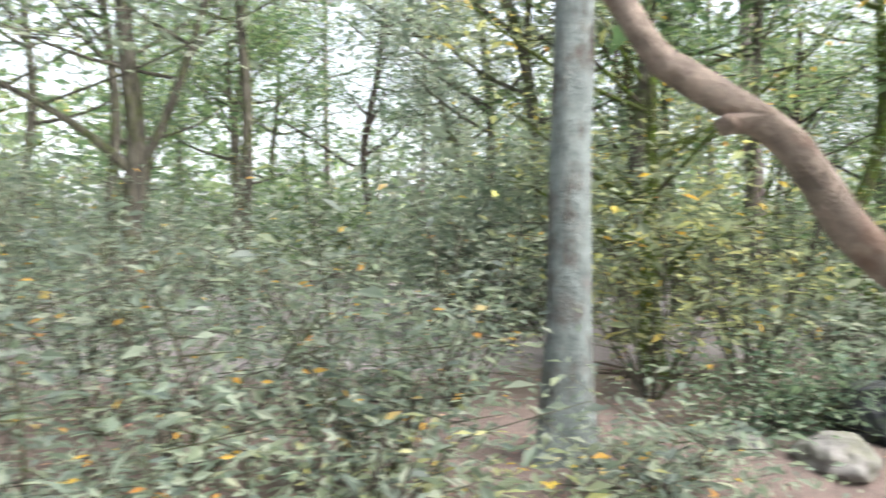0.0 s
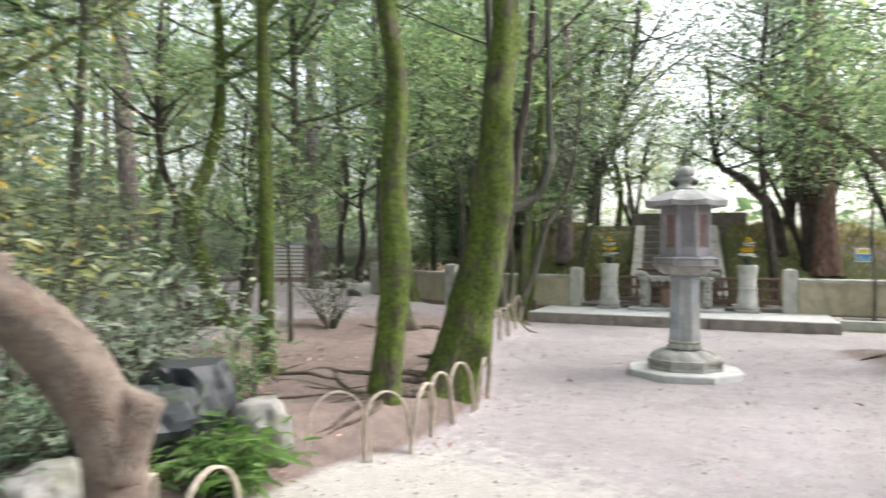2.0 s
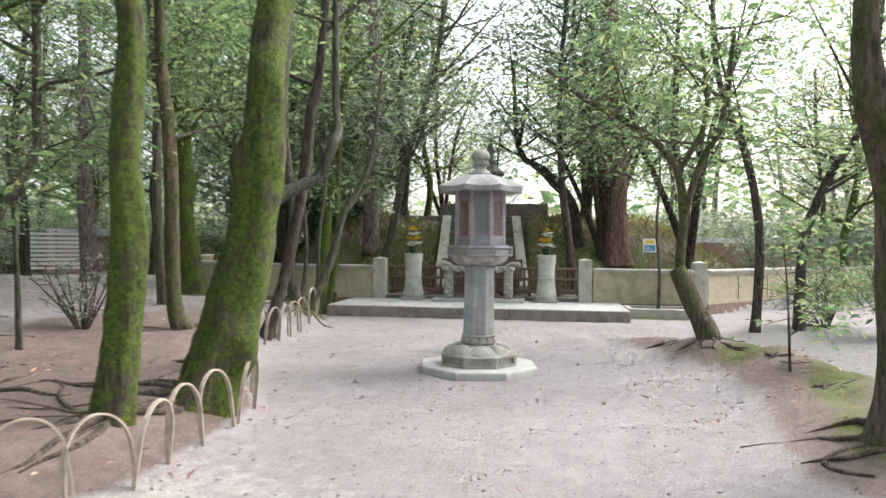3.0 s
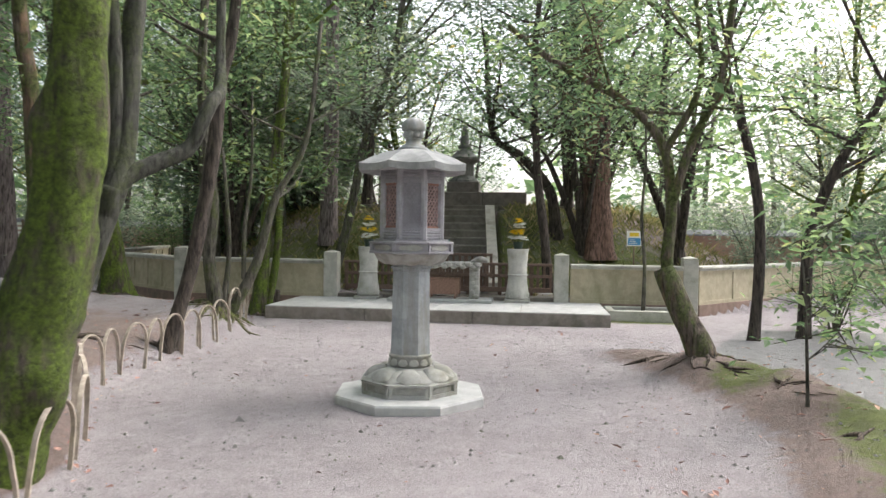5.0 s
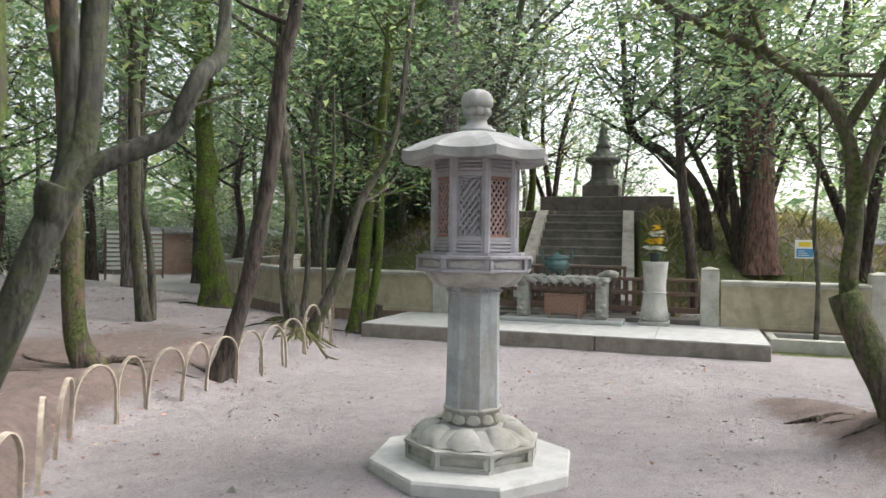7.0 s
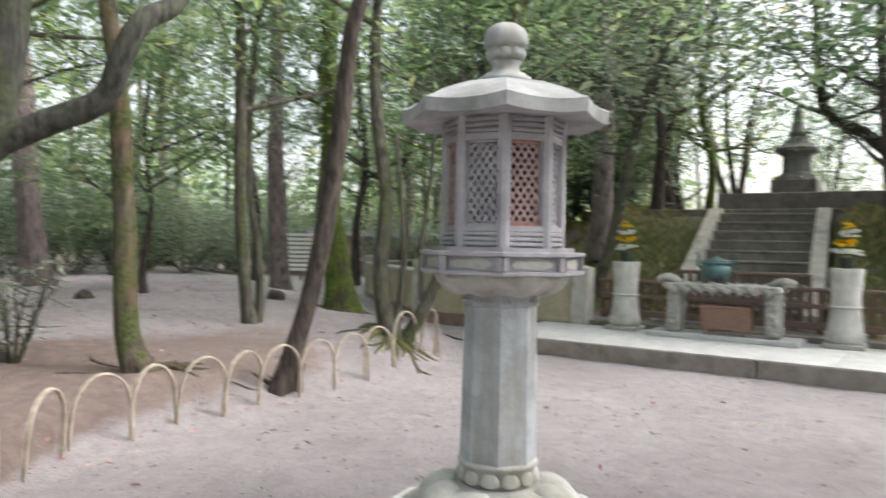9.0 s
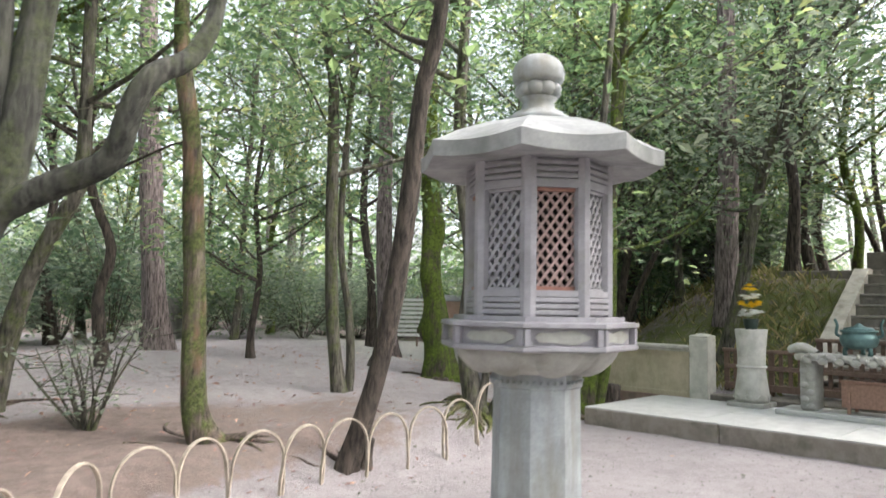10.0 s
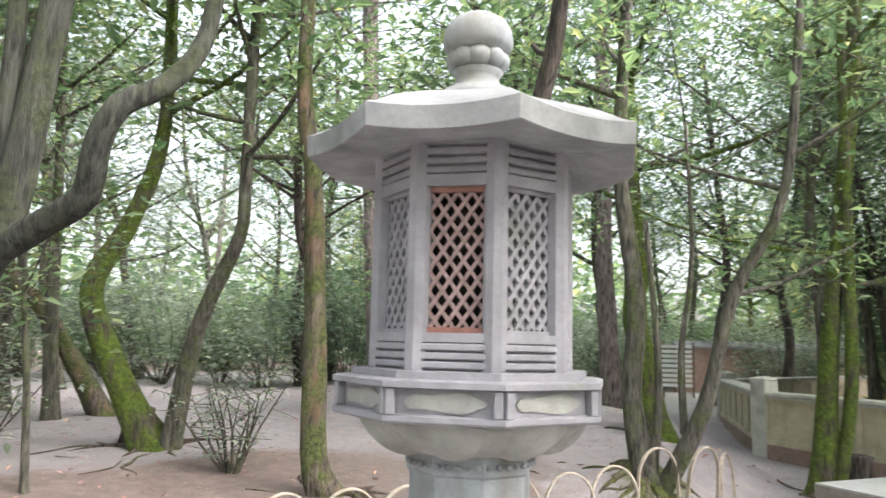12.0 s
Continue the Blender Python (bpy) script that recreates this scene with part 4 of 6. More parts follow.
def build_flowers(u, v, seed):
    r = random.Random(seed)
    root = shrine_thing("flower_bouquet", u, v, 1.245, "tiered white and yellow chrysanthemums in a dark holder", "flowers", group="bouquets")
    bm = bmesh.new()
    lathe(bm, [(0.07, -0.2), (0.07, 0.0), (0.095, 0.12), (0.09, 0.13)], 20)
    part("holder", bm, M_PLASTIC, root, "", True)
    for zz, rr, n, mt in ((0.185, 0.13, 16, M_WHITEFLOWER), (0.29, 0.115, 14, M_YELLOWFLOWER), (0.40, 0.09, 10, M_WHITEFLOWER), (0.50, 0.05, 5, M_YELLOWFLOWER)):
        bm = bmesh.new()
        for k in range(n):
            a = 2 * math.pi * k / n + r.uniform(-0.1, 0.1)
            q = rr * r.uniform(0.35, 1.15)
            flower_head(bm, (q * math.cos(a), q * math.sin(a), zz + r.uniform(-0.035, 0.035)), r.uniform(0.056, 0.072))
        part("blossoms", bm, mt, root, "white blossoms" if mt is M_WHITEFLOWER else "yellow blossoms")
    pts = np.array([(r.gauss(0, 0.04), r.gauss(0, 0.04), r.uniform(0.12, 0.60)) for _ in range(26)])
    pts[:, :2] *= (1.3 - 1.3 * pts[:, 2:3])
    lv, lt = leaf_arrays(pts, 0.07, 0.3, -0.5, seed)
    mesh_arrays("foliage", lv, lt, L_DARK, root)


for u, v, s in ((-1.43, 1.66, 1), (1.28, 1.66, 2)):
    build_vase(u, v)
    build_flowers(u, v, s)


def build_table():
    root = shrine_thing("altar_table", -0.07, 1.42, 0.30, "stone altar table carved with rolling clouds", "altar table")
    part("base_slab", boxed(-0.92, 0.92, -0.22, 0.34, 0, 0.058, bev=0.008), M_PALE, root, "long flat base slab")
    for sx in (-1, 1):
        bm = bmesh.new()
        box(bm, sx * 0.60 - 0.085, sx * 0.60 + 0.085, -0.09, 0.20, 0.058, 0.62, bev=0.02)
        for k in range(7):
            for q in (-0.095, 0.205):
                bmesh.ops.create_icosphere(bm, subdivisions=2, radius=0.05, matrix=Matrix.LocRotScale((sx * 0.60 + 0.035 * (-1) ** k, q, 0.11 + 0.078 * k), None, (1, 0.5, 0.75)))
        part("leg", bm, M_BASE, root, "leg carved with cloud scrolls", True)
    bm = bmesh.new()
    box(bm, -0.72, 0.72, -0.15, 0.27, 0.62, 0.70, bev=0.02)
    part("top", bm, M_BASE, root)
    for q in (-0.16, 0.28):
        bm = bmesh.new()
        for k in range(17):
            x = -0.66 + 0.0825 * k
            bmesh.ops.create_icosphere(bm, subdivisions=2, radius=0.055, matrix=Matrix.LocRotScale((x, q, 0.645 + 0.022 * (-1) ** k), None, (1.05, 0.45, 0.75)))
            bmesh.ops.create_icosphere(bm, subdivisions=1, radius=0.026, matrix=Matrix.LocRotScale((x + 0.03, q * 1.1, 0.668 - 0.02 * (-1) ** k), None, (1, 0.5, 1)))
        part("cloud_frieze", bm, M_BASE, root, "", True)
    for sx in (-1, 1):
        steps = np.linspace(0, 1, 9)
        v, t = tube_arrays([(sx * (0.54 + 0.29 * q), 0.06, 0.70 + 0.055 * math.sin(q * 2.6)) for q in steps], 0.062 - 0.022 * np.abs(2 * steps - 1.2), 14, 0.03, 0.08, 0, 5)
        v[:, 1] = 0.06 + 2.4 * (v[:, 1] - 0.06)
        mesh_arrays("scroll_end", v, t, M_BASE, root, True)["label"] = "upturned scroll at the table's end"


build_table()


def build_burner():
    root = shrine_thing("incense_burner", -0.17, 1.48, 1.0, "green bronze incense burner with two upright handles", "incense burner")
    bm = bmesh.new()
    lathe(bm, [(0.10, 0.07), (0.17, 0.10), (0.195, 0.16), (0.19, 0.21), (0.165, 0.235), (0.165, 0.25), (0.19, 0.262), (0.19, 0.28), (0.15, 0.282), (0.14, 0.25)], 36)
    part("bowl", bm, M_BRONZE, root, "", True)
    bm = bmesh.new()
    lathe(bm, [(0.155, 0.281), (0.15, 0.30), (0.05, 0.325), (0.03, 0.345), (0.012, 0.36)], 30)
    part("lid", bm, M_BRONZE, root, "", True)
    for k in range(3):
        a = 2 * math.pi * k / 3 - 0.5
        v, t = tube_arrays([(0.11 * math.cos(a), 0.11 * math.sin(a), 0.11), (0.15 * math.cos(a), 0.15 * math.sin(a), 0.05), (0.14 * math.cos(a), 0.14 * math.sin(a), 0.0)], [0.028, 0.022, 0.026], 10, 0.02, 0, 0, k)
        mesh_arrays("foot", v, t, M_BRONZE, root, True)
    for sx in (-1, 1):
        v, t = tube_arrays([(sx * 0.16, 0, 0.20), (sx * 0.23, 0, 0.23), (sx * 0.22, 0, 0.33), (sx * 0.245, 0, 0.40)], [0.016, 0.018, 0.016, 0.014], 10, 0.02, 0, 0, 3)
        mesh_arrays("handle", v, t, M_BRONZE, root, True)


build_burner()


def build_box():
    root = shrine_thing("offering_box", -0.03, 1.46, 0.36, "red-brown wooden offering box with a slatted top", "offering box")
    part("body", boxed(-0.30, 0.30, -0.10, 0.16, 0.07, 0.34, bev=0.006), M_BOXWOOD, root)
    for x in (-0.24, 0.21):
        part("leg", boxed(x, x + 0.035, -0.125, -0.102, 0.0, 0.24, bev=0.004), M_BOXWOOD, root)
        part("leg", boxed(x, x + 0.035, 0.162, 0.185, 0.0, 0.24, bev=0.004), M_BOXWOOD, root)
    part("rim", boxed(-0.315, 0.315, -0.115, -0.09, 0.342, 0.37, bev=0.004), M_BOXWOOD, root)
    part("rim", boxed(-0.315, 0.315, 0.15, 0.175, 0.342, 0.37, bev=0.004), M_BOXWOOD, root)
    for k in range(13):
        x = -0.29 + 0.0475 * k
        part("slat", boxed(x, x + 0.02, -0.088, 0.148, 0.345, 0.372, bev=0.003), M_FENCEWOOD, root)


build_box()

planter = shrine_thing("stone_planter", 3.42, 1.32, 0, "square stone kerb round a thin young tree", "planter")
for a in ((-0.62, 0.62, -0.42, -0.30), (-0.62, 0.62, 0.30, 0.42), (-0.62, -0.50, -0.298, 0.298), (0.50, 0.62, -0.298, 0.298)):
    part("kerb_stone", boxed(*a, -0.05, 0.27, bev=0.012), M_WALLCAP, planter)
part("soil", boxed(-0.5, 0.5, -0.3, 0.3, -0.05, 0.2), M_SOIL, planter, "dark soil")

sign = shrine_thing("small_sign", 3.42, 2.6, 0.3, "small white sign with blue and yellow on a thin pole", "sign")
v, t = tube_arrays([(0, 0, 0), (0, 0, 1.05)], [0.012, 0.012], 8, 0.3, 0, 0, 0)
mesh_arrays("pole", v, t, M_FENCEWOOD, sign, True)
part("board", boxed(-0.135, 0.135, -0.028, -0.014, 1.02, 1.30, bev=0.004), M_WHITEPAINT, sign)
part("blue_field", boxed(-0.115, 0.115, -0.033, -0.029, 1.04, 1.17), M_SIGNBLUE, sign)
part("yellow_field", boxed(-0.085, 0.085, -0.033, -0.029, 1.20, 1.27), M_SIGNYELLOW, sign)
for k in range(3):
    part("writing_bar", boxed(-0.09, 0.06 - 0.03 * k, -0.036, -0.034, 1.065 + 0.032 * k, 1.075 + 0.032 * k), M_WHITEPAINT, sign)


# ---------------------------------------------------------------- bamboo hoops along the path
def hoop_mesh():
    th = np.linspace(0, math.pi, 19)
    line = np.stack([0.20 * np.cos(th) * (1 + 0.06 * np.sin(th)), 0 * th, 0.20 + 0.27 * np.sin(th)], 1)
    line = np.vstack([[0.205, 0, -0.12], [0.21, 0, 0.09], line, [-0.21, 0, 0.09], [-0.205, 0, -0.12]])
    vs = []
    tan = np.gradient(line, axis=0)
    for p, t in zip(line, tan):
        t = t / np.linalg.norm(t)
        nrm = np.array((-t[2], 0, t[0]))
        for a, c in ((-0.5, -1), (0.5, -1), (0.5, 1), (-0.5, 1)):
            vs.append(p + nrm * a * 0.011 + np.array((0, c * 0.014, 0)))
    tr = []
    for i in range(len(line) - 1):
        for j in range(4):
            tr.append((4 * i + j, 4 * i + (j + 1) % 4, 4 * i + 4 + (j + 1) % 4, 4 * i + 4 + j))
    return np.array(vs), np.array(tr)


def build_hoops():
    v, t = hoop_mesh()
    feet = [(x, y) for x, y in zip(FENCE_X, FENCE_Y) if 4.3 < x < 11.4] + [(11.55, 9.35)]
    feet = [(4.10, 4.62)] + feet
    first = None
    r = random.Random(4)
    for (x0, y0), (x1, y1) in zip(feet, feet[1:]):
        cx, cy = (x0 + x1) / 2 - 0.03, (y0 + y1) / 2 + 0.03
        m = pose(cx, cy, gz(cx, cy), r.uniform(-6, 6), r.uniform(-4, 4), math.degrees(math.atan2(y1 - y0, x1 - x0)) + r.uniform(-9, 9))
        if first is None:
            first = mesh_arrays("bamboo_hoop", v, t, M_BAMBOO)
            tagged(first, "bent split bamboo hoop stuck in the path's edge", "edging hoop", "bamboo hoops")
            first.matrix_basis = m
        else:
            copy_thing(first, m)
    for x, y, a in ((2.62, 3.70, 60), (2.85, 3.62, 25)):
        copy_thing(first, pose(x, y, gz(x, y) + 0.02, 0, 8, a))


build_hoops()


# ---------------------------------------------------------------- rocks
def rock(name, label, x, y, size, seed, mat, sink=0.3):
    bm = bmesh.new()
    bmesh.ops.create_icosphere(bm, subdivisions=4, radius=1)
    for w in bm.verts:
        p = w.co.copy()
        n1 = noise.noise(p * 1.1 + Vector((seed, 0, 0))) + 0.5 * noise.noise(p * 2.7 + Vector((0, seed, 0))) + 0.30 * noise.noise(p * 5 + Vector((0, 0, seed))) + 0.12 * noise.noise(p * 11 + Vector((seed, seed, 0)))
        q = p * (1 + 0.35 * n1)
        w.co = (q.x * size[0], q.y * size[1], max(-0.6, min(q.z, 0.72)) * size[2])
    ob = part(name, bm, mat, None, "", mat is not M_DARKROCK)
    ob.matrix_basis = pose(x, y, gz(x, y) + size[2] * (0.6 - sink), 0, 0, seed * 47)
    return tagged(ob, label, "rock", "rocks by the path")


rock("garden_rock", "rounded grey lichened rock by the path", 2.42, 4.42, (0.29, 0.21, 0.15), 1, M_ROCK)
rock("garden_rock", "upright mottled grey rock with moss", 3.80, 4.80, (0.23, 0.19, 0.30), 2, M_ROCK)
# solid near-black rock added in place of a dark wet hollow
rock("garden_rock", "near-black rock standing in for a dark wet hollow by ferns", 3.0, 4.9, (0.36, 0.28, 0.34), 3, M_DARKROCK)
rock("garden_rock", "dark wet rock half covered in moss", 3.42, 5.10, (0.32, 0.28, 0.44), 5, M_DARKROCK)
rock("garden_rock", "flat pale slab of rock on the gravel", 3.15, 3.55, (0.62, 0.30, 0.13), 4, M_PALE, 0.45)
rock("garden_rock", "small dark stone on the sand", 1.9, 4.55, (0.12, 0.10, 0.08), 6, M_ROCK)

# ---------------------------------------------------------------- trees that stand near the path
def at(x, y, dz=-0.12):
    return (x, y, gz(x, y) + dz)


def rel(o, *pts):
    return [(x - o[0], y - o[1], z - o[2]) for x, y, z in pts]


def roots_of(root, x, y, n, length, r0, seed, mat, bound=0.05):
    """Exposed roots that creep from the foot of a tree over the ground."""
    q = np.random.default_rng(seed)
    o = np.array(root.matrix_basis.translation)
    for k in range(n):
        az, ln = 2 * math.pi * k / n + q.uniform(-0.4, 0.4), length * q.uniform(0.5, 1.15)
        pts, px, py = [], x, y
        m = 7
        for i in range(m):
            s = i / (m - 1)
            pts.append((px - o[0], py - o[1], gz(px, py) + 0.45 * r0 * (1 - s) ** 1.5 + 0.018 * math.sin(5 * s + k) + (0.35 * r0 if i == 0 else 0) - 0.012 - o[2]))
            az += q.normal(0, 0.38)
            px, py = px + math.cos(az) * ln / m, py + math.sin(az) * ln / m
        end_d = py - float(np.interp(px, FENCE_X, FENCE_Y))
        if x < 12.0 and y > 3.5 and end_d < bound:
            continue
        v, t = tube_arrays(pts, r0 * (1 - 0.8 * np.linspace(0, 1, m)) * q.uniform(0.6, 1.0), 7, 0.07, 0.10, 0, seed + k)
        mesh_arrays("root", v, t, mat, root, True)


def standing(name, label, bark_mat, leaf, leaf_len, r0, r1, limbs, seed, pts, **k):
    """A tree whose stem runs through places fitted to the camera's view."""
    o = at(pts[0][0], pts[0][1])
    line = [(0, 0, 0)] + rel(o, *pts[1:])
    ex = [(rel(o, *l), a, b, c) for l, a, b, c in k.pop("more", ())]
    n_roots, root_len = k.pop("roots", (0, 0))
    bound, root_r, root_mat = k.pop("bound", 0.05), k.pop("root_r", 0.36 * r0), k.pop("root_mat", B_ROOT)
    thing = tree(name, label, o, line, r0, r1, bark_mat, leaf, leaf_len, limbs, seed, group="trees", extra=ex, **k)
    if n_roots:
        roots_of(thing, pts[0][0], pts[0][1], n_roots, root_len, root_r, seed + 900, root_mat, bound)
    return thing


standing("mossy_tree", "straight tree trunk thickly covered in green moss", B_MOSSY, L_GREEN, 0.11, 0.118, 0.07, 9, 11, [(5.16, 5.26, 0), (5.25, 5.20, 1.35), (5.22, 5.22, 2.0), (5.25, 5.20, 2.9), (5.17, 5.26, 3.6), (5.1, 5.35, 5.2), (5.3, 5.45, 7.0)], seg=26, step=0.06, limb_from=0.82, rough=0.07, flare=0.3, roots=(14, 2.0), grain=0.06)
standing("mossy_tree", "stout leaning trunk under a coat of bright moss", B_MOSSY, L_GREEN, 0.11, 0.212, 0.10, 10, 12, [(6.03, 5.42, 0), (6.29, 5.27, 1.1), (6.41, 5.19, 2.0), (6.44, 5.16, 2.95), (6.5, 5.12, 3.65), (6.65, 5.15, 5.4), (6.9, 5.3, 7.4)], seg=30, step=0.06, limb_from=0.82, rough=0.08, flare=0.25, lumps=0.12, roots=(12, 1.5), grain=0.06)
standing("bark_tree", "slender tree with peeling brown bark and orange lichen", B_BROWN, L_GREEN, 0.11, 0.10, 0.05, 8, 13, [(8.17, 8.33, 0), (7.98, 8.34, 0.65), (7.94, 8.34, 1.7), (7.88, 8.34, 2.75), (7.76, 8.35, 3.7), (7.8, 8.4, 5.6), (8.0, 8.5, 7.5)], seg=22, step=0.08, limb_from=0.62, flare=0.6, roots=(8, 1.3))
standing("leaning_tree", "dark slender tree leaning over bamboo hoops", B_DARK, L_GREEN, 0.10, 0.082, 0.055, 9, 14, [(9.10, 7.98, 0), (9.36, 7.86, 1.0), (9.51, 7.67, 2.3), (9.6, 7.64, 3.2), (9.72, 7.6, 3.8), (9.9, 7.6, 5.6), (10.1, 7.7, 7.3)], seg=18, step=0.1, limb_from=0.45, roots=(6, 0.9))
standing("double_tree", "twin slim mossy stems from one foot", B_OLIVE, L_GREEN, 0.11, 0.085, 0.05, 14, 15, [(9.71, 10.86, 0), (9.6, 10.89, 1.3), (9.56, 10.9, 2.7), (9.54, 10.9, 4.1), (9.45, 10.93, 4.8), (9.4, 11, 7)], seg=14, limb_from=0.4, more=[([(9.8, 10.95, 0.3), (9.88, 11.05, 0.6), (9.85, 11.06, 1.3), (9.72, 11.1, 2.5), (9.9, 11.2, 5)], 0.072, 0.03, True)])
standing("mossy_tree", "mossy trunk with a burl near its foot", B_MOSSY, L_DARK, 0.12, 0.19, 0.09, 10, 16, [(11.64, 12.6, 0), (11.57, 12.63, 1.3), (11.48, 12.67, 1.9), (11.46, 12.67, 3.0), (11.4, 12.7, 5), (11.3, 12.7, 7.5)], seg=16, limb_from=0.4, flare=0.8, lumps=0.3, roots=(7, 0.9))
standing("pine", "tall pale pine trunk with orange foot", B_PINE, L_DARK, 0.14, 0.19, 0.11, 13, 17, [(12.02, 16.73, 0), (11.89, 16.77, 2.9), (11.86, 16.78, 7.1), (11.8, 16.8, 11.5)], seg=16, limb_from=0.6, limb_len=(1.5, 3.2))
standing("pine", "tall grey-pink pine with ringed bark", B_PINE, L_DARK, 0.14, 0.25, 0.14, 13, 18, [(7.56, 17.25, 0), (7.39, 17.25, 2.75), (7.16, 17.25, 6.5), (7.0, 17.2, 12)], seg=16, limb_from=0.6, limb_len=(1.5, 3.2))
standing("young_tree", "small dark young tree with drooping glossy leaves", B_DARK, L_GREEN, 0.12, 0.075, 0.03, 13, 19, [(9.1, 15.12, 0), (9.08, 15.12, 0.9), (9.2, 15.1, 2.0), (9.1, 15.2, 3.2), (9.2, 15.2, 4.6)], limb_from=0.3, sprays=10)
standing("crooked_tree", "crooked dark tree with a kinked stem", B_DARK, L_GREEN, 0.11, 0.10, 0.05, 13, 20, [(6.93, 13.57, 0), (6.81, 13.57, 1.5), (6.95, 13.57, 2.2), (6.59, 13.56, 3.4), (6.6, 13.5, 6)], limb_from=0.45)
standing("forked_tree", "forked tree rising from a mound of tangled roots", B_OLIVE, L_GREEN, 0.10, 0.095, 0.05, 10, 21, [(10.64, 8.84, 0), (10.53, 8.92, 1.1), (10.57, 8.89, 1.9), (10.46, 8.99, 3.2), (10.6, 9.1, 5.2)], seg=16, flare=0.5, limb_from=0.4, roots=(46, 0.66), bound=-0.5, root_r=0.05, root_mat=B_MOSSROOT,
         more=[([(10.72, 8.76, 0.35), (11.0, 8.54, 1.05), (11.20, 8.39, 1.95), (11.52, 8.14, 2.75), (11.65, 8.0, 4.4)], 0.075, 0.028, True), ([(10.66, 8.79, 0.5), (10.71, 8.74, 1.3), (10.63, 8.79, 2.6)], 0.045, 0.02, False), ([(10.88, 8.64, 0.85), (10.86, 8.62, 1.5), (10.95, 8.59, 2.3), (10.9, 8.54, 3.4)], 0.032, 0.014, True)])
standing("mossy_tree", "slim twin tree with mossy spreading roots beside the platform", B_MOSSY, L_GREEN, 0.10, 0.115, 0.06, 12, 22, [(12.78, 10.34, 0), (12.85, 10.29, 1.3), (12.93, 10.24, 2.2), (13.13, 10.1, 4.3), (13.3, 10.0, 7)], seg=18, flare=0.9, limb_from=0.4, roots=(11, 0.9), more=[([(12.9, 10.25, 0.25), (13.02, 10.15, 1.2), (13.02, 10.1, 3), (12.93, 9.87, 5)], 0.08, 0.04, True)])
standing("spreading_tree", "mossy tree with long sweeping limbs", B_MOSSY, L_GREEN, 0.11, 0.135, 0.06, 10, 23, [(6.12, 9.93, 0), (5.72, 9.78, 1.2), (5.48, 9.68, 1.97), (5.76, 9.80, 2.66), (5.98, 9.90, 3.7), (5.9, 10.0, 6)], seg=18, step=0.12, flare=0.8, limb_from=0.6, roots=(13, 1.6), root_r=0.03)
standing("leaning_tree", "leaning brown tree with exposed roots", B_BROWN, L_GREEN, 0.11, 0.14, 0.07, 8, 24, [(4.46, 12.41, 0), (4.05, 12.22, 1.16), (3.65, 12.03, 1.9), (3.23, 11.83, 2.5), (2.9, 11.7, 5)], seg=14, limb_from=0.45)
standing("forked_tree", "grey-green tree with a slender second stem", B_OLIVE, L_GREEN, 0.11, 0.095, 0.045, 14, 25, [(6.26, 9.90, 0), (6.45, 9.78, 1.35), (6.66, 9.68, 1.95), (6.94, 9.56, 2.5), (6.96, 9.58, 2.9), (6.95, 9.6, 4.2), (6.95, 9.7, 6)], seg=14, limb_from=0.45)
standing("young_tree", "thin mossy sapling in bare sand", B_OLIVE, L_GREEN, 0.09, 0.032, 0.012, 6, 26, [(5.97, 8.01, 0), (5.92, 7.98, 1.2), (5.87, 7.95, 1.7), (5.8, 7.95, 2.6)], limb_len=(0.5, 1.0), clump=14, flare=0.4)
standing("spreading_tree", "grey tree with one long snaking limb", B_SNAKE, L_GREEN, 0.10, 0.098, 0.06, 3, 27, [(6.52, 6.05, 0), (6.64, 5.86, 0.7), (6.76, 5.74, 1.1), (6.91, 5.69, 1.55), (7.02, 5.70, 1.80), (7.10, 5.72, 2.1), (7.17, 5.75, 2.8), (7.3, 5.8, 4.2), (7.3, 5.9, 5.6)], seg=22, step=0.06, limb_from=0.8, flare=0.3, rough=0.04, roots=(6, 0.8),
         more=[([(6.97, 5.69, 1.68), (7.06, 5.69, 1.84), (7.28, 5.64, 1.97), (7.50, 5.57, 2.09), (7.57, 5.50, 2.29), (7.65, 5.49, 2.45), (7.80, 5.57, 2.57), (7.90, 5.69, 2.80), (7.95, 5.75, 3.2), (8.1, 5.9, 4.4), (8.2, 6.0, 5.8)], 0.068, 0.028, True), ([(6.95, 5.71, 1.66), (7.02, 5.72, 2.0), (7.03, 5.74, 2.7), (6.98, 5.8, 4.0), (7.0, 5.9, 5.5)], 0.055, 0.03, True), ([(6.93, 5.68, 1.60), (6.90, 5.62, 1.72), (6.91, 5.60, 1.78)], 0.075, 0.06, False)])
stub_tree = standing("leaning_tree", "leaning tree with a cut stub, on a mossy root mound", B_BROWN, L_GREEN, 0.09, 0.08, 0.025, 14, 28, [(11.36, 2.76, 0), (11.33, 2.98, 0.72), (11.35, 3.14, 1.2), (11.38, 3.12, 1.80), (11.38, 3.22, 2.42), (11.3, 3.6, 2.88), (11.18, 4.38, 3.38), (11.35, 4.95, 3.84)], seg=20, step=0.1, flare=0.7, limb_from=0.5, limb_len=(0.8, 1.7), roots=(11, 0.6), root_r=0.028,
         more=[([(11.36, 2.78, 0.1), (11.36, 2.80, 0.4), (11.33, 2.96, 0.72), (11.31, 3.12, 1.08), (11.30, 3.17, 1.19)], 0.155, 0.095, False), ([(11.38, 3.12, 1.80), (11.45, 2.96, 2.42), (11.65, 2.72, 3.08), (11.7, 2.62, 4.1)], 0.05, 0.028, True), ([(11.38, 3.2, 2.34), (11.42, 2.88, 3.0), (11.54, 2.96, 3.9)], 0.042, 0.022, True)])
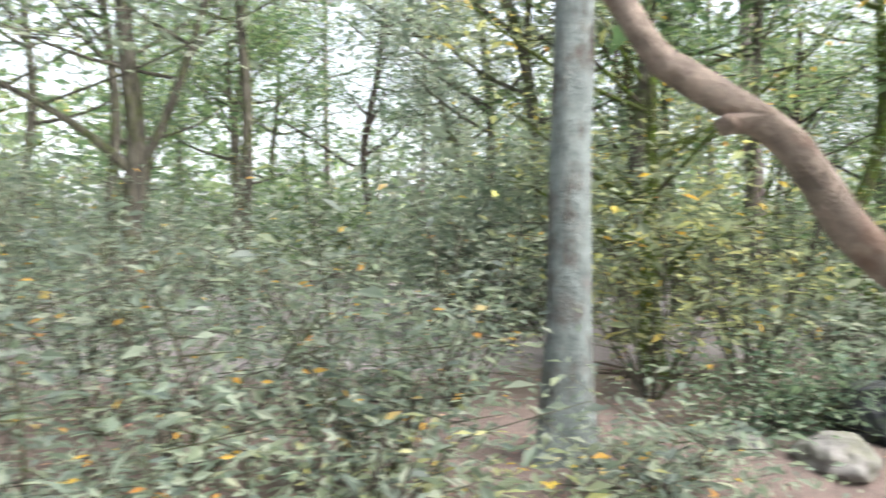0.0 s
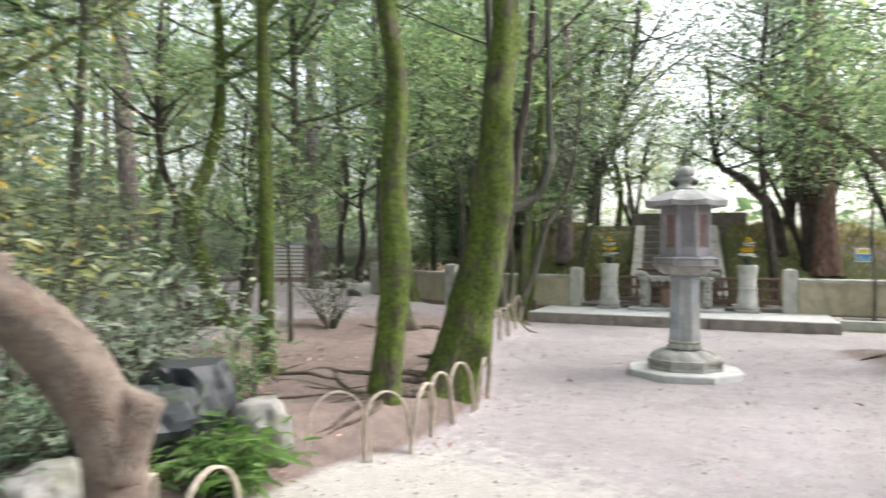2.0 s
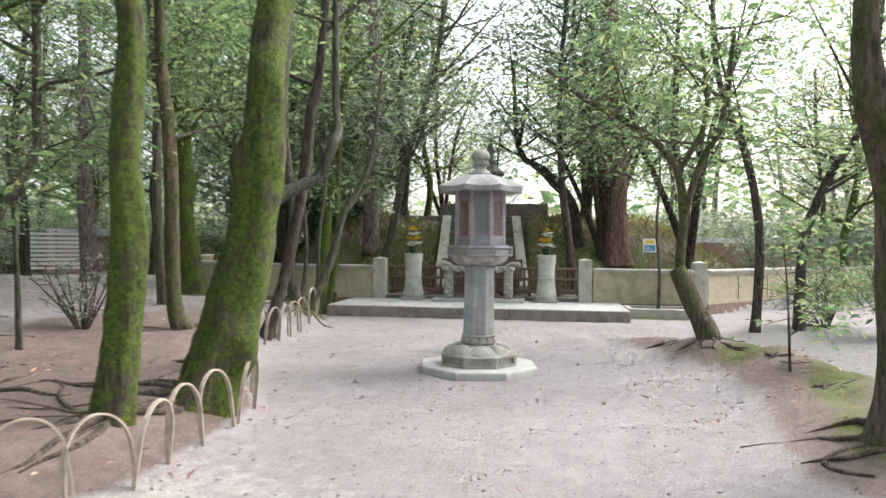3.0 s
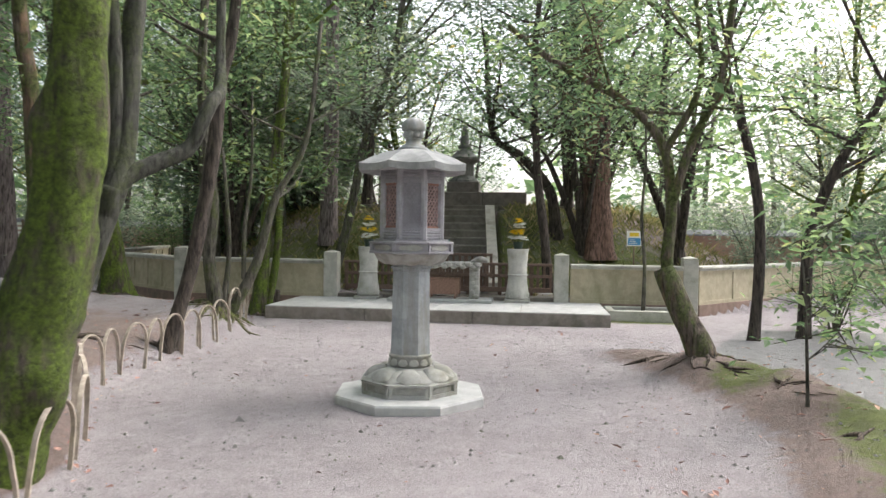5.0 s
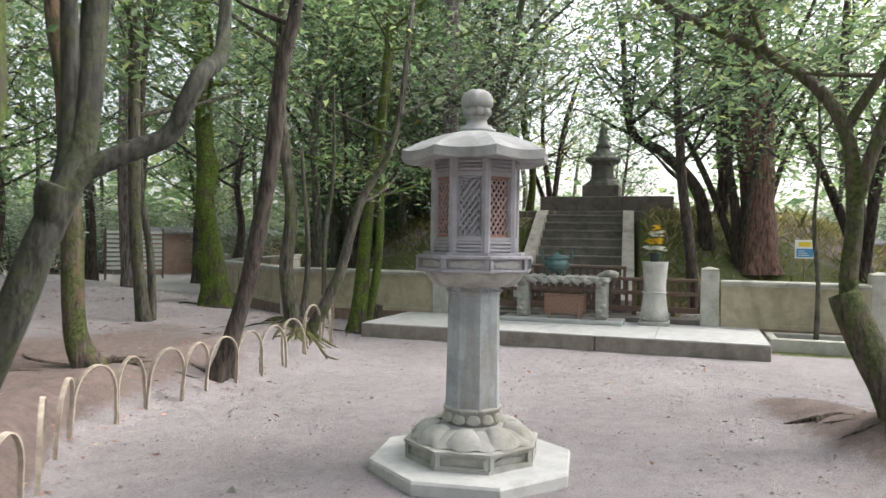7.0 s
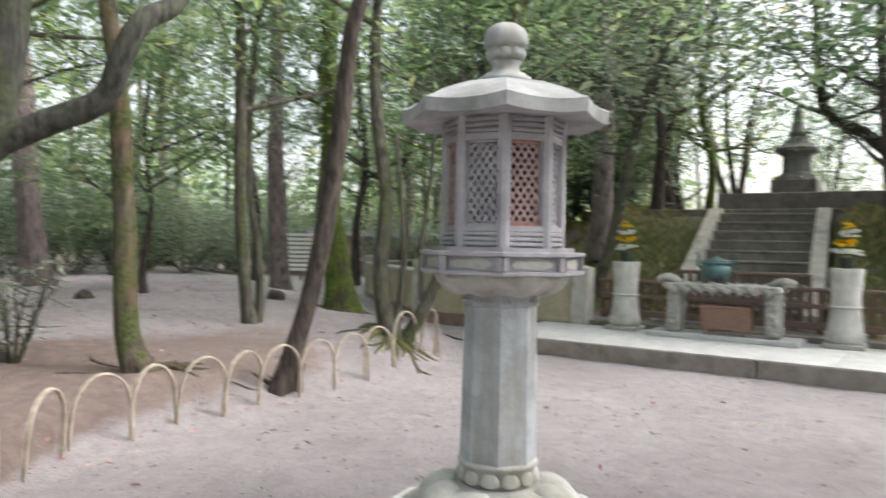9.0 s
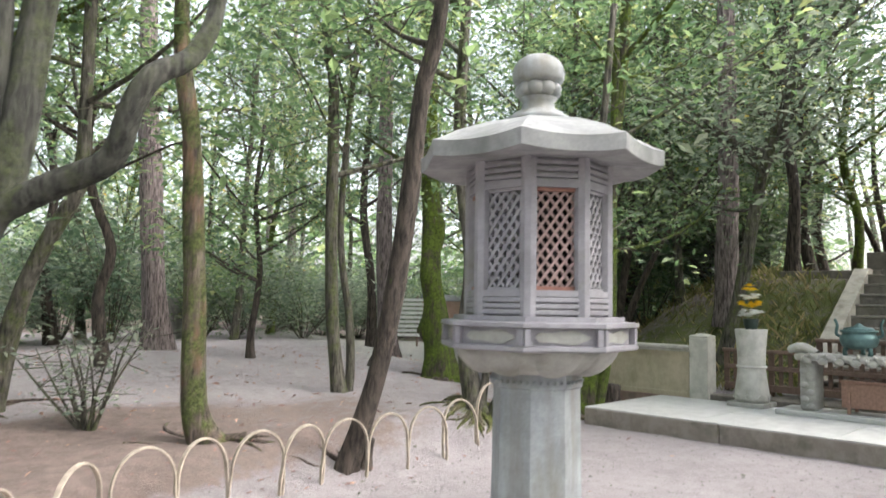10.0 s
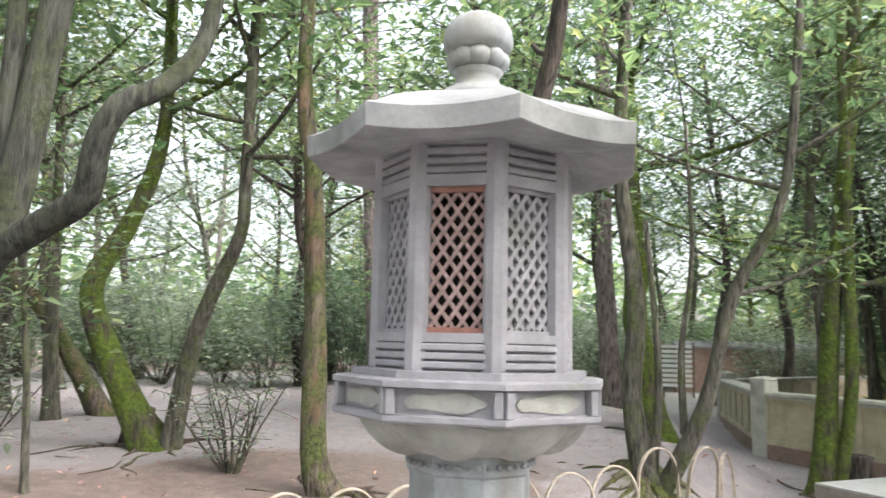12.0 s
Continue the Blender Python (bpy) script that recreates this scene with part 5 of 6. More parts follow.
for rx0, ry0, n0, l0, q0, s0 in ((11.62, 3.4, 4, 0.6, 0.022, 931), (11.0, 2.45, 9, 0.55, 0.018, 951), (10.4, 1.95, 7, 0.5, 0.016, 961), (9.2, 1.35, 5, 0.6, 0.018, 971)):
    roots_of(stub_tree, rx0, ry0, n0, l0, q0, s0, B_ROOT)
standing("slender_tree", "dark slender tree by the wall", B_DARK, L_GREEN, 0.10, 0.08, 0.04, 11, 29, [(14.7, 2.85, 0), (14.75, 2.8, 1.6), (14.65, 3.0, 2.9), (14.4, 3.4, 4.2), (14.3, 3.5, 6)], limb_from=0.4)
standing("slender_tree", "dark forked tree by the wall", B_DARK, L_GREEN, 0.10, 0.09, 0.04, 11, 30, [(15.4, 2.3, 0), (15.45, 2.25, 1.5), (15.5, 1.9, 2.6), (15.7, 1.4, 3.6), (15.8, 1.2, 5.5)], limb_from=0.4)
standing("young_tree", "thin young tree growing in the stone planter", B_OLIVE, L_GREEN, 0.09, 0.035, 0.018, 6, 48, [(16.31, 4.86, 0), (16.33, 4.85, 1.0), (16.28, 4.9, 1.8), (16.32, 4.86, 2.8), (16.3, 4.9, 4.0)], limb_from=0.6, limb_len=(0.6, 1.2), clump=16, flare=0.2)
standing("cedar", "thick red-barked cedar on the grassy mound", B_CEDAR, L_DARK, 0.13, 0.30, 0.2, 9, 31, [(19.2, 6.75, 0), (19.18, 6.8, 3.6), (19.1, 6.9, 5.6), (19, 7, 11)], seg=20, flare=0.45, limb_from=0.5, limb_len=(1.5, 3))
standing("crooked_tree", "red-brown curving tree beside the stairs", B_DARK, L_GREEN, 0.11, 0.13, 0.05, 9, 32, [(18.9, 7.55, 0), (18.85, 7.75, 2.5), (18.6, 8.4, 3.3), (18.3, 8.9, 3.8), (18.3, 9.1, 6)], seg=14, limb_from=0.5)
standing("old_tree", "old hollow tree with double trunk, fissured bark and moss", B_BROWN, L_GREEN, 0.11, 0.145, 0.06, 8, 33, [(7.72, 0.76, 0), (7.68, 0.79, 1.2), (7.62, 0.86, 2.0), (7.45, 0.97, 2.45), (7.43, 1.0, 3.2), (7.5, 0.9, 5.5)], seg=24, step=0.08, flare=0.55, limb_from=0.8, rough=0.14, roots=(9, 1.5),
         more=[([(7.83, 0.58, 0.15), (7.82, 0.60, 1.2), (7.80, 0.62, 2.2), (7.88, 0.5, 4.5)], 0.13, 0.07, False)])
standing("young_tree", "slim sapling with broad bright green leaves", B_OLIVE, L_GREEN, 0.10, 0.016, 0.006, 9, 34, [(10.0, 1.72, 0), (10.02, 1.74, 0.6), (10.0, 1.76, 1.05), (10.0, 1.8, 1.5)], limb_from=0.35, limb_len=(0.3, 0.65), clump=9, twig=0.2, spread=0.12, flare=0.3, sprays=5)
standing("grey_tree", "straight pale blue-grey trunk with dark knots", B_GREY, L_PALE, 0.10, 0.138, 0.112, 8, 35, [(0.72, 4.25, 0), (0.74, 4.25, 1.0), (0.74, 4.25, 2.0), (0.76, 4.25, 3.0), (0.8, 4.3, 7.5)], seg=24, step=0.1, flare=0.6, rough=0.03, limb_from=0.6)
standing("mossy_tree", "small mossy tree with yellowing crown", B_MOSSY, L_YELLOW, 0.095, 0.11, 0.05, 13, 36, [(2.01, 6.89, 0), (1.95, 6.9, 1.3), (2.0, 7.0, 2.2), (2.0, 7.0, 3.2)], limb_from=0.3, limb_len=(0.8, 1.8), roots=(12, 1.7))
standing("slender_tree", "slender mottled mossy tree", B_MOSSY, L_GREEN, 0.10, 0.085, 0.045, 8, 37, [(4.9, 6.7, 0), (4.85, 6.62, 1.4), (4.82, 6.62, 2.4), (4.8, 6.65, 3.6), (4.8, 6.7, 6)], seg=14, limb_from=0.55, roots=(12, 1.9))
standing("slender_tree", "dark tree with upward forking limbs", B_OLIVE, L_PALE, 0.10, 0.10, 0.06, 12, 38, [(-2.76, 6.42, 0), (-2.74, 6.43, 1.7), (-2.72, 6.44, 2.5), (-2.82, 6.4, 3.7), (-2.8, 6.4, 6)], limb_from=0.35, more=[([(-2.73, 6.43, 2.1), (-2.4, 6.5, 2.9), (-2.1, 6.6, 4)], 0.05, 0.03, True), ([(-2.73, 6.43, 2.2), (-3.2, 6.3, 2.6), (-3.9, 6.2, 3.0)], 0.05, 0.02, True)])
standing("slender_tree", "thin dark sapling stem", B_OLIVE, L_PALE, 0.10, 0.06, 0.04, 9, 39, [(-2.1, 7.7, 0), (-2.08, 7.72, 2.9), (-2.17, 7.69, 4.2), (-2.2, 7.7, 6.5)], limb_from=0.4)

# the smooth tan trunk that bends over beside the start of the path
o = at(2.10, 2.50, -0.1)
bent = tree("bent_tree", "smooth tan trunk with a sawn stub bent low beside the path", o,
            [(0, 0, 0)] + rel(o, (2.09, 2.52, 0.6), (2.06, 2.53, 0.98), (1.98, 2.56, 1.19), (1.85, 2.61, 1.33), (1.66, 2.69, 1.47), (1.51, 2.73, 1.63), (1.42, 2.75, 1.79), (1.30, 2.78, 1.96), (1.10, 2.83, 2.11), (0.95, 2.87, 2.21), (0.8, 2.92, 2.38), (0.4, 3.1, 3.2)),
            0.086, 0.055, B_SMOOTH, L_GREEN, 0.1, 0, 41, group="trees", seg=28, step=0.035, rough=0.04, flare=0.2, lumps=0.10, grain=0.02)
for nm, line, q0, q1 in (("sawn_stub", [(2.07, 2.53, 0.88), (2.12, 2.51, 1.04), (2.14, 2.50, 1.09)], 0.085, 0.072), ("knot", [(1.82, 2.63, 1.33), (1.80, 2.63, 1.40), (1.81, 2.62, 1.48)], 0.07, 0.04), ("knot", [(1.22, 2.80, 2.03), (1.12, 2.80, 2.02), (1.07, 2.78, 2.00)], 0.06, 0.04)):
    v, t = tube_arrays(rel(o, *line), np.linspace(q0, q1, 3), 18, 0.02, 0.07, 0, 42, 0, 0.05)
    mesh_arrays(nm, v, t, B_SMOOTH, bent, True)


# ---------------------------------------------------------------- shrubs
def shrub(label, x, y, h, w, n_stems, leaves, leaf, leaf_len, seed, spread=0.16, twig=0.3, name="shrub", width=0.42, dx=0.0):
    r = np.random.default_rng(seed)
    root = empty(name, Matrix.Translation(at(x, y, -0.02)), label, "shrub", "shrubs")
    wood, places = [], []
    for k in range(n_stems):
        az = 2 * math.pi * k / n_stems + r.uniform(-0.4, 0.4)
        reach, top = w * r.uniform(0.35, 1.0), h * r.uniform(0.55, 1.0)
        a = np.array((0.05 * math.cos(az), 0.05 * math.sin(az), 0.0))
        b = np.array((0.5 * reach * math.cos(az + 0.3), 0.5 * reach * math.sin(az + 0.3), 0.45 * top))
        c = np.array((reach * math.cos(az) + dx, reach * math.sin(az), top))
        wood.append(tube_arrays([a, b, c], [0.016, 0.011, 0.005], 4, 0.3, 0.1, 0, seed + k))
        for s in range(9):
            f = r.uniform(0.25, 1.0)
            p = (b + (c - b) * (2 * f - 1)) if f > 0.5 else a + (b - a) * 2 * f
            if f < 0.5 and leaves > 0 and r.uniform() < 0.4:
                continue
            tip = p + r.normal(0, twig, 3) * (1, 1, 0.55) + (0, 0, 0.25 * twig)
            tip[2] = max(0.06, tip[2])
            wood.append(twig_arrays(p, tip, 0.005, 0.002))
            m = r.poisson(leaves)
            places.append(p + (tip - p) * r.uniform(0.4, 1.05, m)[:, None] + r.normal(0, 1, (m, 3)) * (spread, spread, spread * 0.6))
    wv, wt = join(wood)
    mesh_arrays("wood", wv, wt, B_OLIVE, root, True)
    pl = np.concatenate(places)
    pl[:, 2] = np.maximum(pl[:, 2], 0.03)
    lv, lt = leaf_arrays(pl, leaf_len, width, seed=seed + 3)
    mesh_arrays("foliage", lv, lt, leaf, root)
    return root


rs = random.Random(21)
for k, (x, y, h, w) in enumerate([(-0.55, 2.75, 1.0, 0.75), (-1.6, 2.6, 1.15, 0.8), (-0.35, 3.6, 1.0, 0.65), (-1.3, 3.7, 1.35, 0.9), (-2.5, 3.4, 1.3, 0.9), (0.15, 2.6, 0.7, 0.5), (-2.2, 4.8, 1.6, 1.0), (-0.9, 5.0, 1.6, 1.0), (-3.6, 4.6, 1.6, 1.1), (0.1, 5.8, 1.8, 0.9), (-1.2, 6.6, 2.2, 1.2), (-3.2, 6.6, 2.2, 1.2), (1.05, 3.55, 0.55, 0.4)]):
    shrub("dense azalea shrub with a few yellow leaves", x, y, h, w, 11, 21, L_BUSH if k != 5 else L_YELLOW, 0.06, 50 + k)
for k, (x, y, h, w, lf) in enumerate([(1.7, 5.9, 1.7, 0.9, L_YELLOW), (2.6, 6.2, 1.9, 1.0, L_YELLOW), (3.1, 6.9, 2.0, 1.1, L_PALE), (3.9, 7.4, 2.1, 1.0, L_GREEN), (1.2, 7.6, 2.2, 1.1, L_PALE), (3.3, 5.75, 1.1, 0.6, L_PALE)]):
    shrub("leafy yellow-green shrub over bare soil", x, y, h, w, 10, 14, lf, 0.075, 70 + k)
shrub("low dark evergreen shrub beside the rocks", 2.35, 5.0, 0.5, 0.45, 10, 22, L_DARK, 0.06, 85)
shrub("sparse twiggy azalea on a bare soil mound", 7.17, 8.95, 0.95, 0.65, 13, 4, L_PALE, 0.055, 86, 0.06, 0.16)
shrub("sparse twiggy shrub with small pale leaves", 4.9, 8.7, 1.3, 0.9, 12, 8, L_PALE, 0.055, 87, 0.08, 0.2)
shrub("small leafy seedling in red soil", 3.95, 5.35, 0.75, 0.28, 5, 7, L_GREEN, 0.07, 88, 0.06, 0.12)
shrub("green fern clump by dark rocks", 3.35, 4.45, 0.35, 0.3, 12, 12, L_FERN, 0.10, 89, 0.05, 0.1, "fern", 0.2)
for k, (x, y, h, w, lf) in enumerate([(15.3, 0.9, 1.6, 0.9, L_GREEN), (16.4, 2.0, 1.3, 0.8, L_GREEN), (12.6, -1.2, 1.5, 0.9, L_GREEN), (17.8, -0.6, 2.0, 1.2, L_PALE), (14.5, -2.4, 2.0, 1.2, L_GREEN)]):
    shrub("loose green shrub near the low wall", x, y, h, w, 9, 16, lf, 0.085, 90 + k)


# ---------------------------------------------------------------- woods
def wood_prototypes():
    out = []
    spec = [
        ("woodland_tree", "slender evergreen woodland tree", B_OLIVE, L_GREEN, 0.13, 0.10, 0.04, [(0, 0, 0), (0.1, 0.05, 1.6), (0.25, 0.0, 3.4), (0.2, 0.2, 5.5), (0.4, 0.2, 8.5)], 20, 0.30),
        ("woodland_tree", "dark-stemmed woodland tree with glossy leaves", B_DARK, L_DARK, 0.13, 0.12, 0.05, [(0, 0, 0), (-0.2, 0.1, 1.5), (-0.1, 0.3, 3.0), (-0.5, 0.3, 5.2), (-0.6, 0.1, 8.0)], 20, 0.28),
        ("woodland_tree", "leaning woodland tree with pale leaves", B_OLIVE, L_PALE, 0.13, 0.11, 0.05, [(0, 0, 0), (0.35, 0.1, 1.4), (0.6, 0.3, 3.2), (1.2, 0.4, 5.0), (1.5, 0.5, 7.5)], 20, 0.32),
        ("pine", "tall straight pine trunk with a high crown", B_PINE, L_DARK, 0.15, 0.17, 0.09, [(0, 0, 0), (0.05, 0, 4), (0.0, 0.1, 8), (0.1, 0.1, 12)], 14, 0.55),
        ("woodland_tree", "forked woodland tree in light green leaf", B_MOSSY, L_YELLOW, 0.12, 0.10, 0.04, [(0, 0, 0), (0.1, -0.1, 1.2), (-0.1, -0.3, 2.6), (0.2, -0.5, 4.6), (0.1, -0.6, 6.5)], 18, 0.25),
    ]
    for k, (nm, lab, bk, lf, ll, r0, r1, line, limbs, lfrom) in enumerate(spec):
        out.append(tree(nm, lab, (0, 0, 0), line, r0, r1, bk, lf, ll, limbs, 200 + k, group="woodland trees", seg=9, step=0.35, limb_from=lfrom, limb_len=(1.0, 2.4), clump=29, spread=0.36, twig=0.6, sprays=8))
    return out


def plant_woods():
    protos = wood_prototypes()
    r = random.Random(99)
    path = [(0, 0), (2.2, 0.7), (4.4, 1.3), (6, 1.8), (8, 2.2), (9.1, 2.7)]
    spots = []

    def free(x, y, gap):
        return all((x - a) ** 2 + (y - b) ** 2 > gap * gap for a, b in spots)

    def sow(n, x0, x1, y0, y1, gap, test):
        made = tries = 0
        while made < n and tries < 4000:
            tries += 1
            x, y = r.uniform(x0, x1), r.uniform(y0, y1)
            if test(x, y) and free(x, y, gap):
                spots.append((x, y))
                made += 1

    def uv(x, y):
        a, b = shrine_uv(x, y)
        return float(a), float(b)

    sow(32, -16, 12, 12.5, 34, 2.0, lambda x, y: (y > 18.5 or x < 4.0 or (x < 5 and y > 14)))
    sow(3, -14, -1, 7.5, 14, 2.6, lambda x, y: True)
    sow(5, 1.0, 4.2, 8.8, 12.5, 1.7, lambda x, y: True)
    sow(25, 11, 34, 8, 32, 1.7, lambda x, y: enclosure(*uv(x, y)) > 1.2 and abs(uv(x, y)[0] + 0.2) > 2.3 and uv(x, y)[1] < 12 and math.hypot(uv(x, y)[0], uv(x, y)[1] - 5) > 3 and (uv(x, y)[0] > 1 or uv(x, y)[1] > 6.3))
    sow(24, 11, 44, 8, 44, 2.3, lambda x, y: uv(x, y)[1] > 15 and abs(uv(x, y)[0] - 1.2) > 2.2)
    sow(13, 17, 40, -16, 8, 2.6, lambda x, y: not (y < 3 and y > -5 and x < 23))
    sow(10, 9.5, 26, 19.5, 36, 2.2, lambda x, y: enclosure(*uv(x, y)) < -0.8 or uv(x, y)[1] > 11)
    sow(8, 14.5, 24, 18.5, 28, 1.5, lambda x, y: enclosure(*uv(x, y)) < -0.8 or uv(x, y)[1] > 12)
    sow(4, 11, 30, 6, 30, 1.5, lambda x, y: -6.5 < uv(x, y)[0] < -2.4 and 3.2 < uv(x, y)[1] < 9)
    # unseen trees added behind and beside the view to close the wood
    sow(26, -12, 18, -24, -5, 2.6, lambda x, y: y < -5)
    sow(10, -18, -6, -6, 6, 2.2, lambda x, y: True)
    used = [False] * len(protos)
    for x, y in spots:
        # paler leaf colours at the far right imitate backlit foliage
        k = r.choice((2, 4, 2, 3) if x > 17 and y < 6 else (0, 0, 1, 1, 2, 0, 3, 1, 4) if y > 14 or x > 8 or y < 0 else (0, 2, 2, 4))
        s = r.uniform(0.85, 1.3)
        m = pose(x, y, gz(x, y) - 0.05, 0, 0, r.uniform(0, 360)) @ Matrix.Diagonal((s, s, s * r.uniform(0.9, 1.15), 1))
        if not used[k]:
            used[k] = True
            protos[k].matrix_basis = m
        else:
            c = copy_thing(protos[k], Matrix.Identity(4))
            c.matrix_basis = m
    for k, u in enumerate(used):
        if not u:
            protos[k].matrix_basis = pose(-20 - 3 * k, 30, gz(-20 - 3 * k, 30))


plant_woods()


def far_woods():
    """The rest of the wood all round, as one belt of foliage and stems."""
    r = np.random.default_rng(5)
    n = 95000
    a, d = r.uniform(0, 2 * np.pi, n), r.uniform(30, 58, n)
    east = np.abs((a - radians(-12) + np.pi) % (2 * np.pi) - np.pi) < radians(48)      # the wood is thin towards the open east
    keep = r.uniform(0, 1, n) < np.where(np.abs(a - radians(28)) < radians(9), 0.12, np.where(east, 0.5, 0.85))
    a, d = a[keep], d[keep]
    n = len(a)
    x, y = 9 + d * np.cos(a), 8 + d * np.sin(a)
    tall = 9.5 + 2.5 * np.sin(9 * a) + 2 * np.sin(23 * a + 1)
    z = ground_z(x, y) + tall * r.beta(1.1, 1.7, n)
    v, t = leaf_arrays(np.stack([x, y, z], 1), 0.55, 0.55, 0.2, 6, 0.8)
    ob = mesh_arrays("far_woods", v, t, L_GREEN)
    tagged(ob, "far belt of green woodland", "woods", kind="stuff")
    stems = []
    for k in range(60):
        q, e = r.uniform(0, 2 * np.pi), r.uniform(36, 60)
        px, py = 9 + e * math.cos(q), 8 + e * math.sin(q)
        stems.append(tube_arrays([(px, py, gz(px, py)), (px + r.normal(0, 0.4), py, 5), (px, py + r.normal(0, 0.5), 10)], [0.22, 0.18, 0.1], 6, 2.5, 0, 0, k))
    v, t = join(stems)
    tagged(mesh_arrays("far_stems", v, t, B_OLIVE), "stems of the far wood", "woods", kind="stuff")


far_woods()


# ---------------------------------------------------------------- ground cover and far walls
def ground_cover():
    r = np.random.default_rng(31)
    x, y = r.uniform(12, 26, 90000), r.uniform(-2, 22, 90000)
    u, v = shrine_uv(x, y)
    keep = (enclosure(u, v) > 0.25) & ~((abs(u + 0.18) < 1.1) & (v < 6.4)) & (v < 11) & ~((v > 6.3) & (abs(u + 0.2) < 2.6))
    keep &= (wob(x, y, 1.1, 7) + r.normal(0, 0.5, len(x)) > -0.1)
    x, y = x[keep][:16000], y[keep][:16000]
    p = np.stack([x, y, ground_z(x, y) - 0.01], 1)
    lv, lt = leaf_arrays(p, 0.15, 0.16, -1.1, 32, 0.9)
    tagged(mesh_arrays("mound_grass", lv, lt, L_GRASS), "thin grass and moss on the mound", "grass", kind="stuff")
    x, y = r.uniform(-4, 14, 60000), r.uniform(0, 18, 60000)
    d = y - np.interp(x, FENCE_X, FENCE_Y)
    u, v = shrine_uv(x, y)
    dens = np.where(d > 0, 0.22, 0.02) + 0.8 * np.exp(-(abs(d) / 0.25) ** 2) * 0.5 + np.where((y < 3) & (x > 8) & (d < -3.5), 0.18, 0)
    keep = (r.uniform(0, 1, len(x)) < dens * 0.55) & (enclosure(u, v) < 0) & ~((abs(u) < 2.9) & (v > -0.1)) & (np.hypot(x - LANTERN[0], y - LANTERN[1]) > 0.72)
    p = np.stack([x[keep], y[keep], ground_z(x[keep], y[keep]) + 0.004], 1)
    lv, lt = leaf_arrays(p, 0.045, 0.45, 0.0, 33, 0.25)
    tagged(mesh_arrays("leaf_litter", lv, lt, L_LITTER), "scattered dry leaves on the ground", "leaf litter", kind="stuff")


ground_cover()


def far_wall(name, x0, y0, x1, y1, h, mat, label):
    ln = math.hypot(x1 - x0, y1 - y0)
    z = gz((x0 + x1) / 2, (y0 + y1) / 2) - 0.2
    root = empty(name, pose(x0, y0, z, 0, 0, math.degrees(math.atan2(y1 - y0, x1 - x0))), label, "wall", kind="structure")
    part("wall_body", boxed(0, ln, -0.12, 0.12, -0.3, h), mat, root)
    bm = bmesh.new()
    p = [(-0.32, h), (-0.30, h + 0.05), (0, h + 0.22), (0.30, h + 0.05), (0.32, h)]
    a = [bm.verts.new((-0.05, q, w)) for q, w in p]
    e = [bm.verts.new((ln + 0.05, q, w)) for q, w in p]
    bm.faces.new(a)
    bm.faces.new(e[::-1])
    for i in range(5):
        bm.faces.new((a[i], a[(i + 1) % 5], e[(i + 1) % 5], e[i]))
    part("tile_coping", bm, M_TILE, root, "grey tiled coping")


far_wall("wall_far_pink", 15.8, 25.6, 31.0, 26.6, 1.55, M_PINKWALL, "pink plastered wall with a tiled top")
far_wall("wall_far_right", 30.0, 9.0, 33.0, -12.0, 1.5, M_PINKWALL, "pink plastered wall beyond the trees")
lat = empty("lattice_fence", pose(14.0, 23.2, gz(14.5, 23) + 0.1, 0, 0, -18), "white slatted fence panel far among trees", "fence")
for k in range(9):
    part("slat", boxed(0, 1.5, -0.015, 0.015, 0.2 + 0.13 * k, 0.28 + 0.13 * k), M_WHITEPAINT, lat)
for xx in (-0.06, 0.72, 1.5):
    part("post", boxed(xx, xx + 0.06, 0.017, 0.07, -0.2, 1.4), M_FENCEWOOD, lat)
rock("standing_stone", "tall grey standing stone under the trees", 7.71, 21.5, (0.62, 0.25, 0.95), 9, M_ROCK, 0.2)


def stump(x, y, h, r0, seed, label):
    o = at(x, y)
    root = empty("tree_stump", Matrix.Translation(o), label, "stump", "stumps")
    v, t = tube_arrays([(0, 0, 0), (0.01, 0.02, 0.6 * h), (0.03, 0.0, h)], [r0, 0.85 * r0, 0.8 * r0], 16, 0.05, 0.14, 0.5, seed)
    mesh_arrays("bole", v, t, B_DARK, root, True)


stump(5.80, 10.22, 0.48, 0.14, 3, "dark jagged broken stump at a tree's foot")
stump(13.22, 10.44, 0.5, 0.13, 4, "dark broken stump beside the platform")
stump(9.3, 8.0, 0.35, 0.05, 5, "thin broken stump near bamboo hoops")
stump(10.9, 13.5, 0.22, 0.13, 6, "low sawn stump on the pale sand")
stump(8.1, 13.9, 0.2, 0.12, 7, "low dark stump on the pale sand")


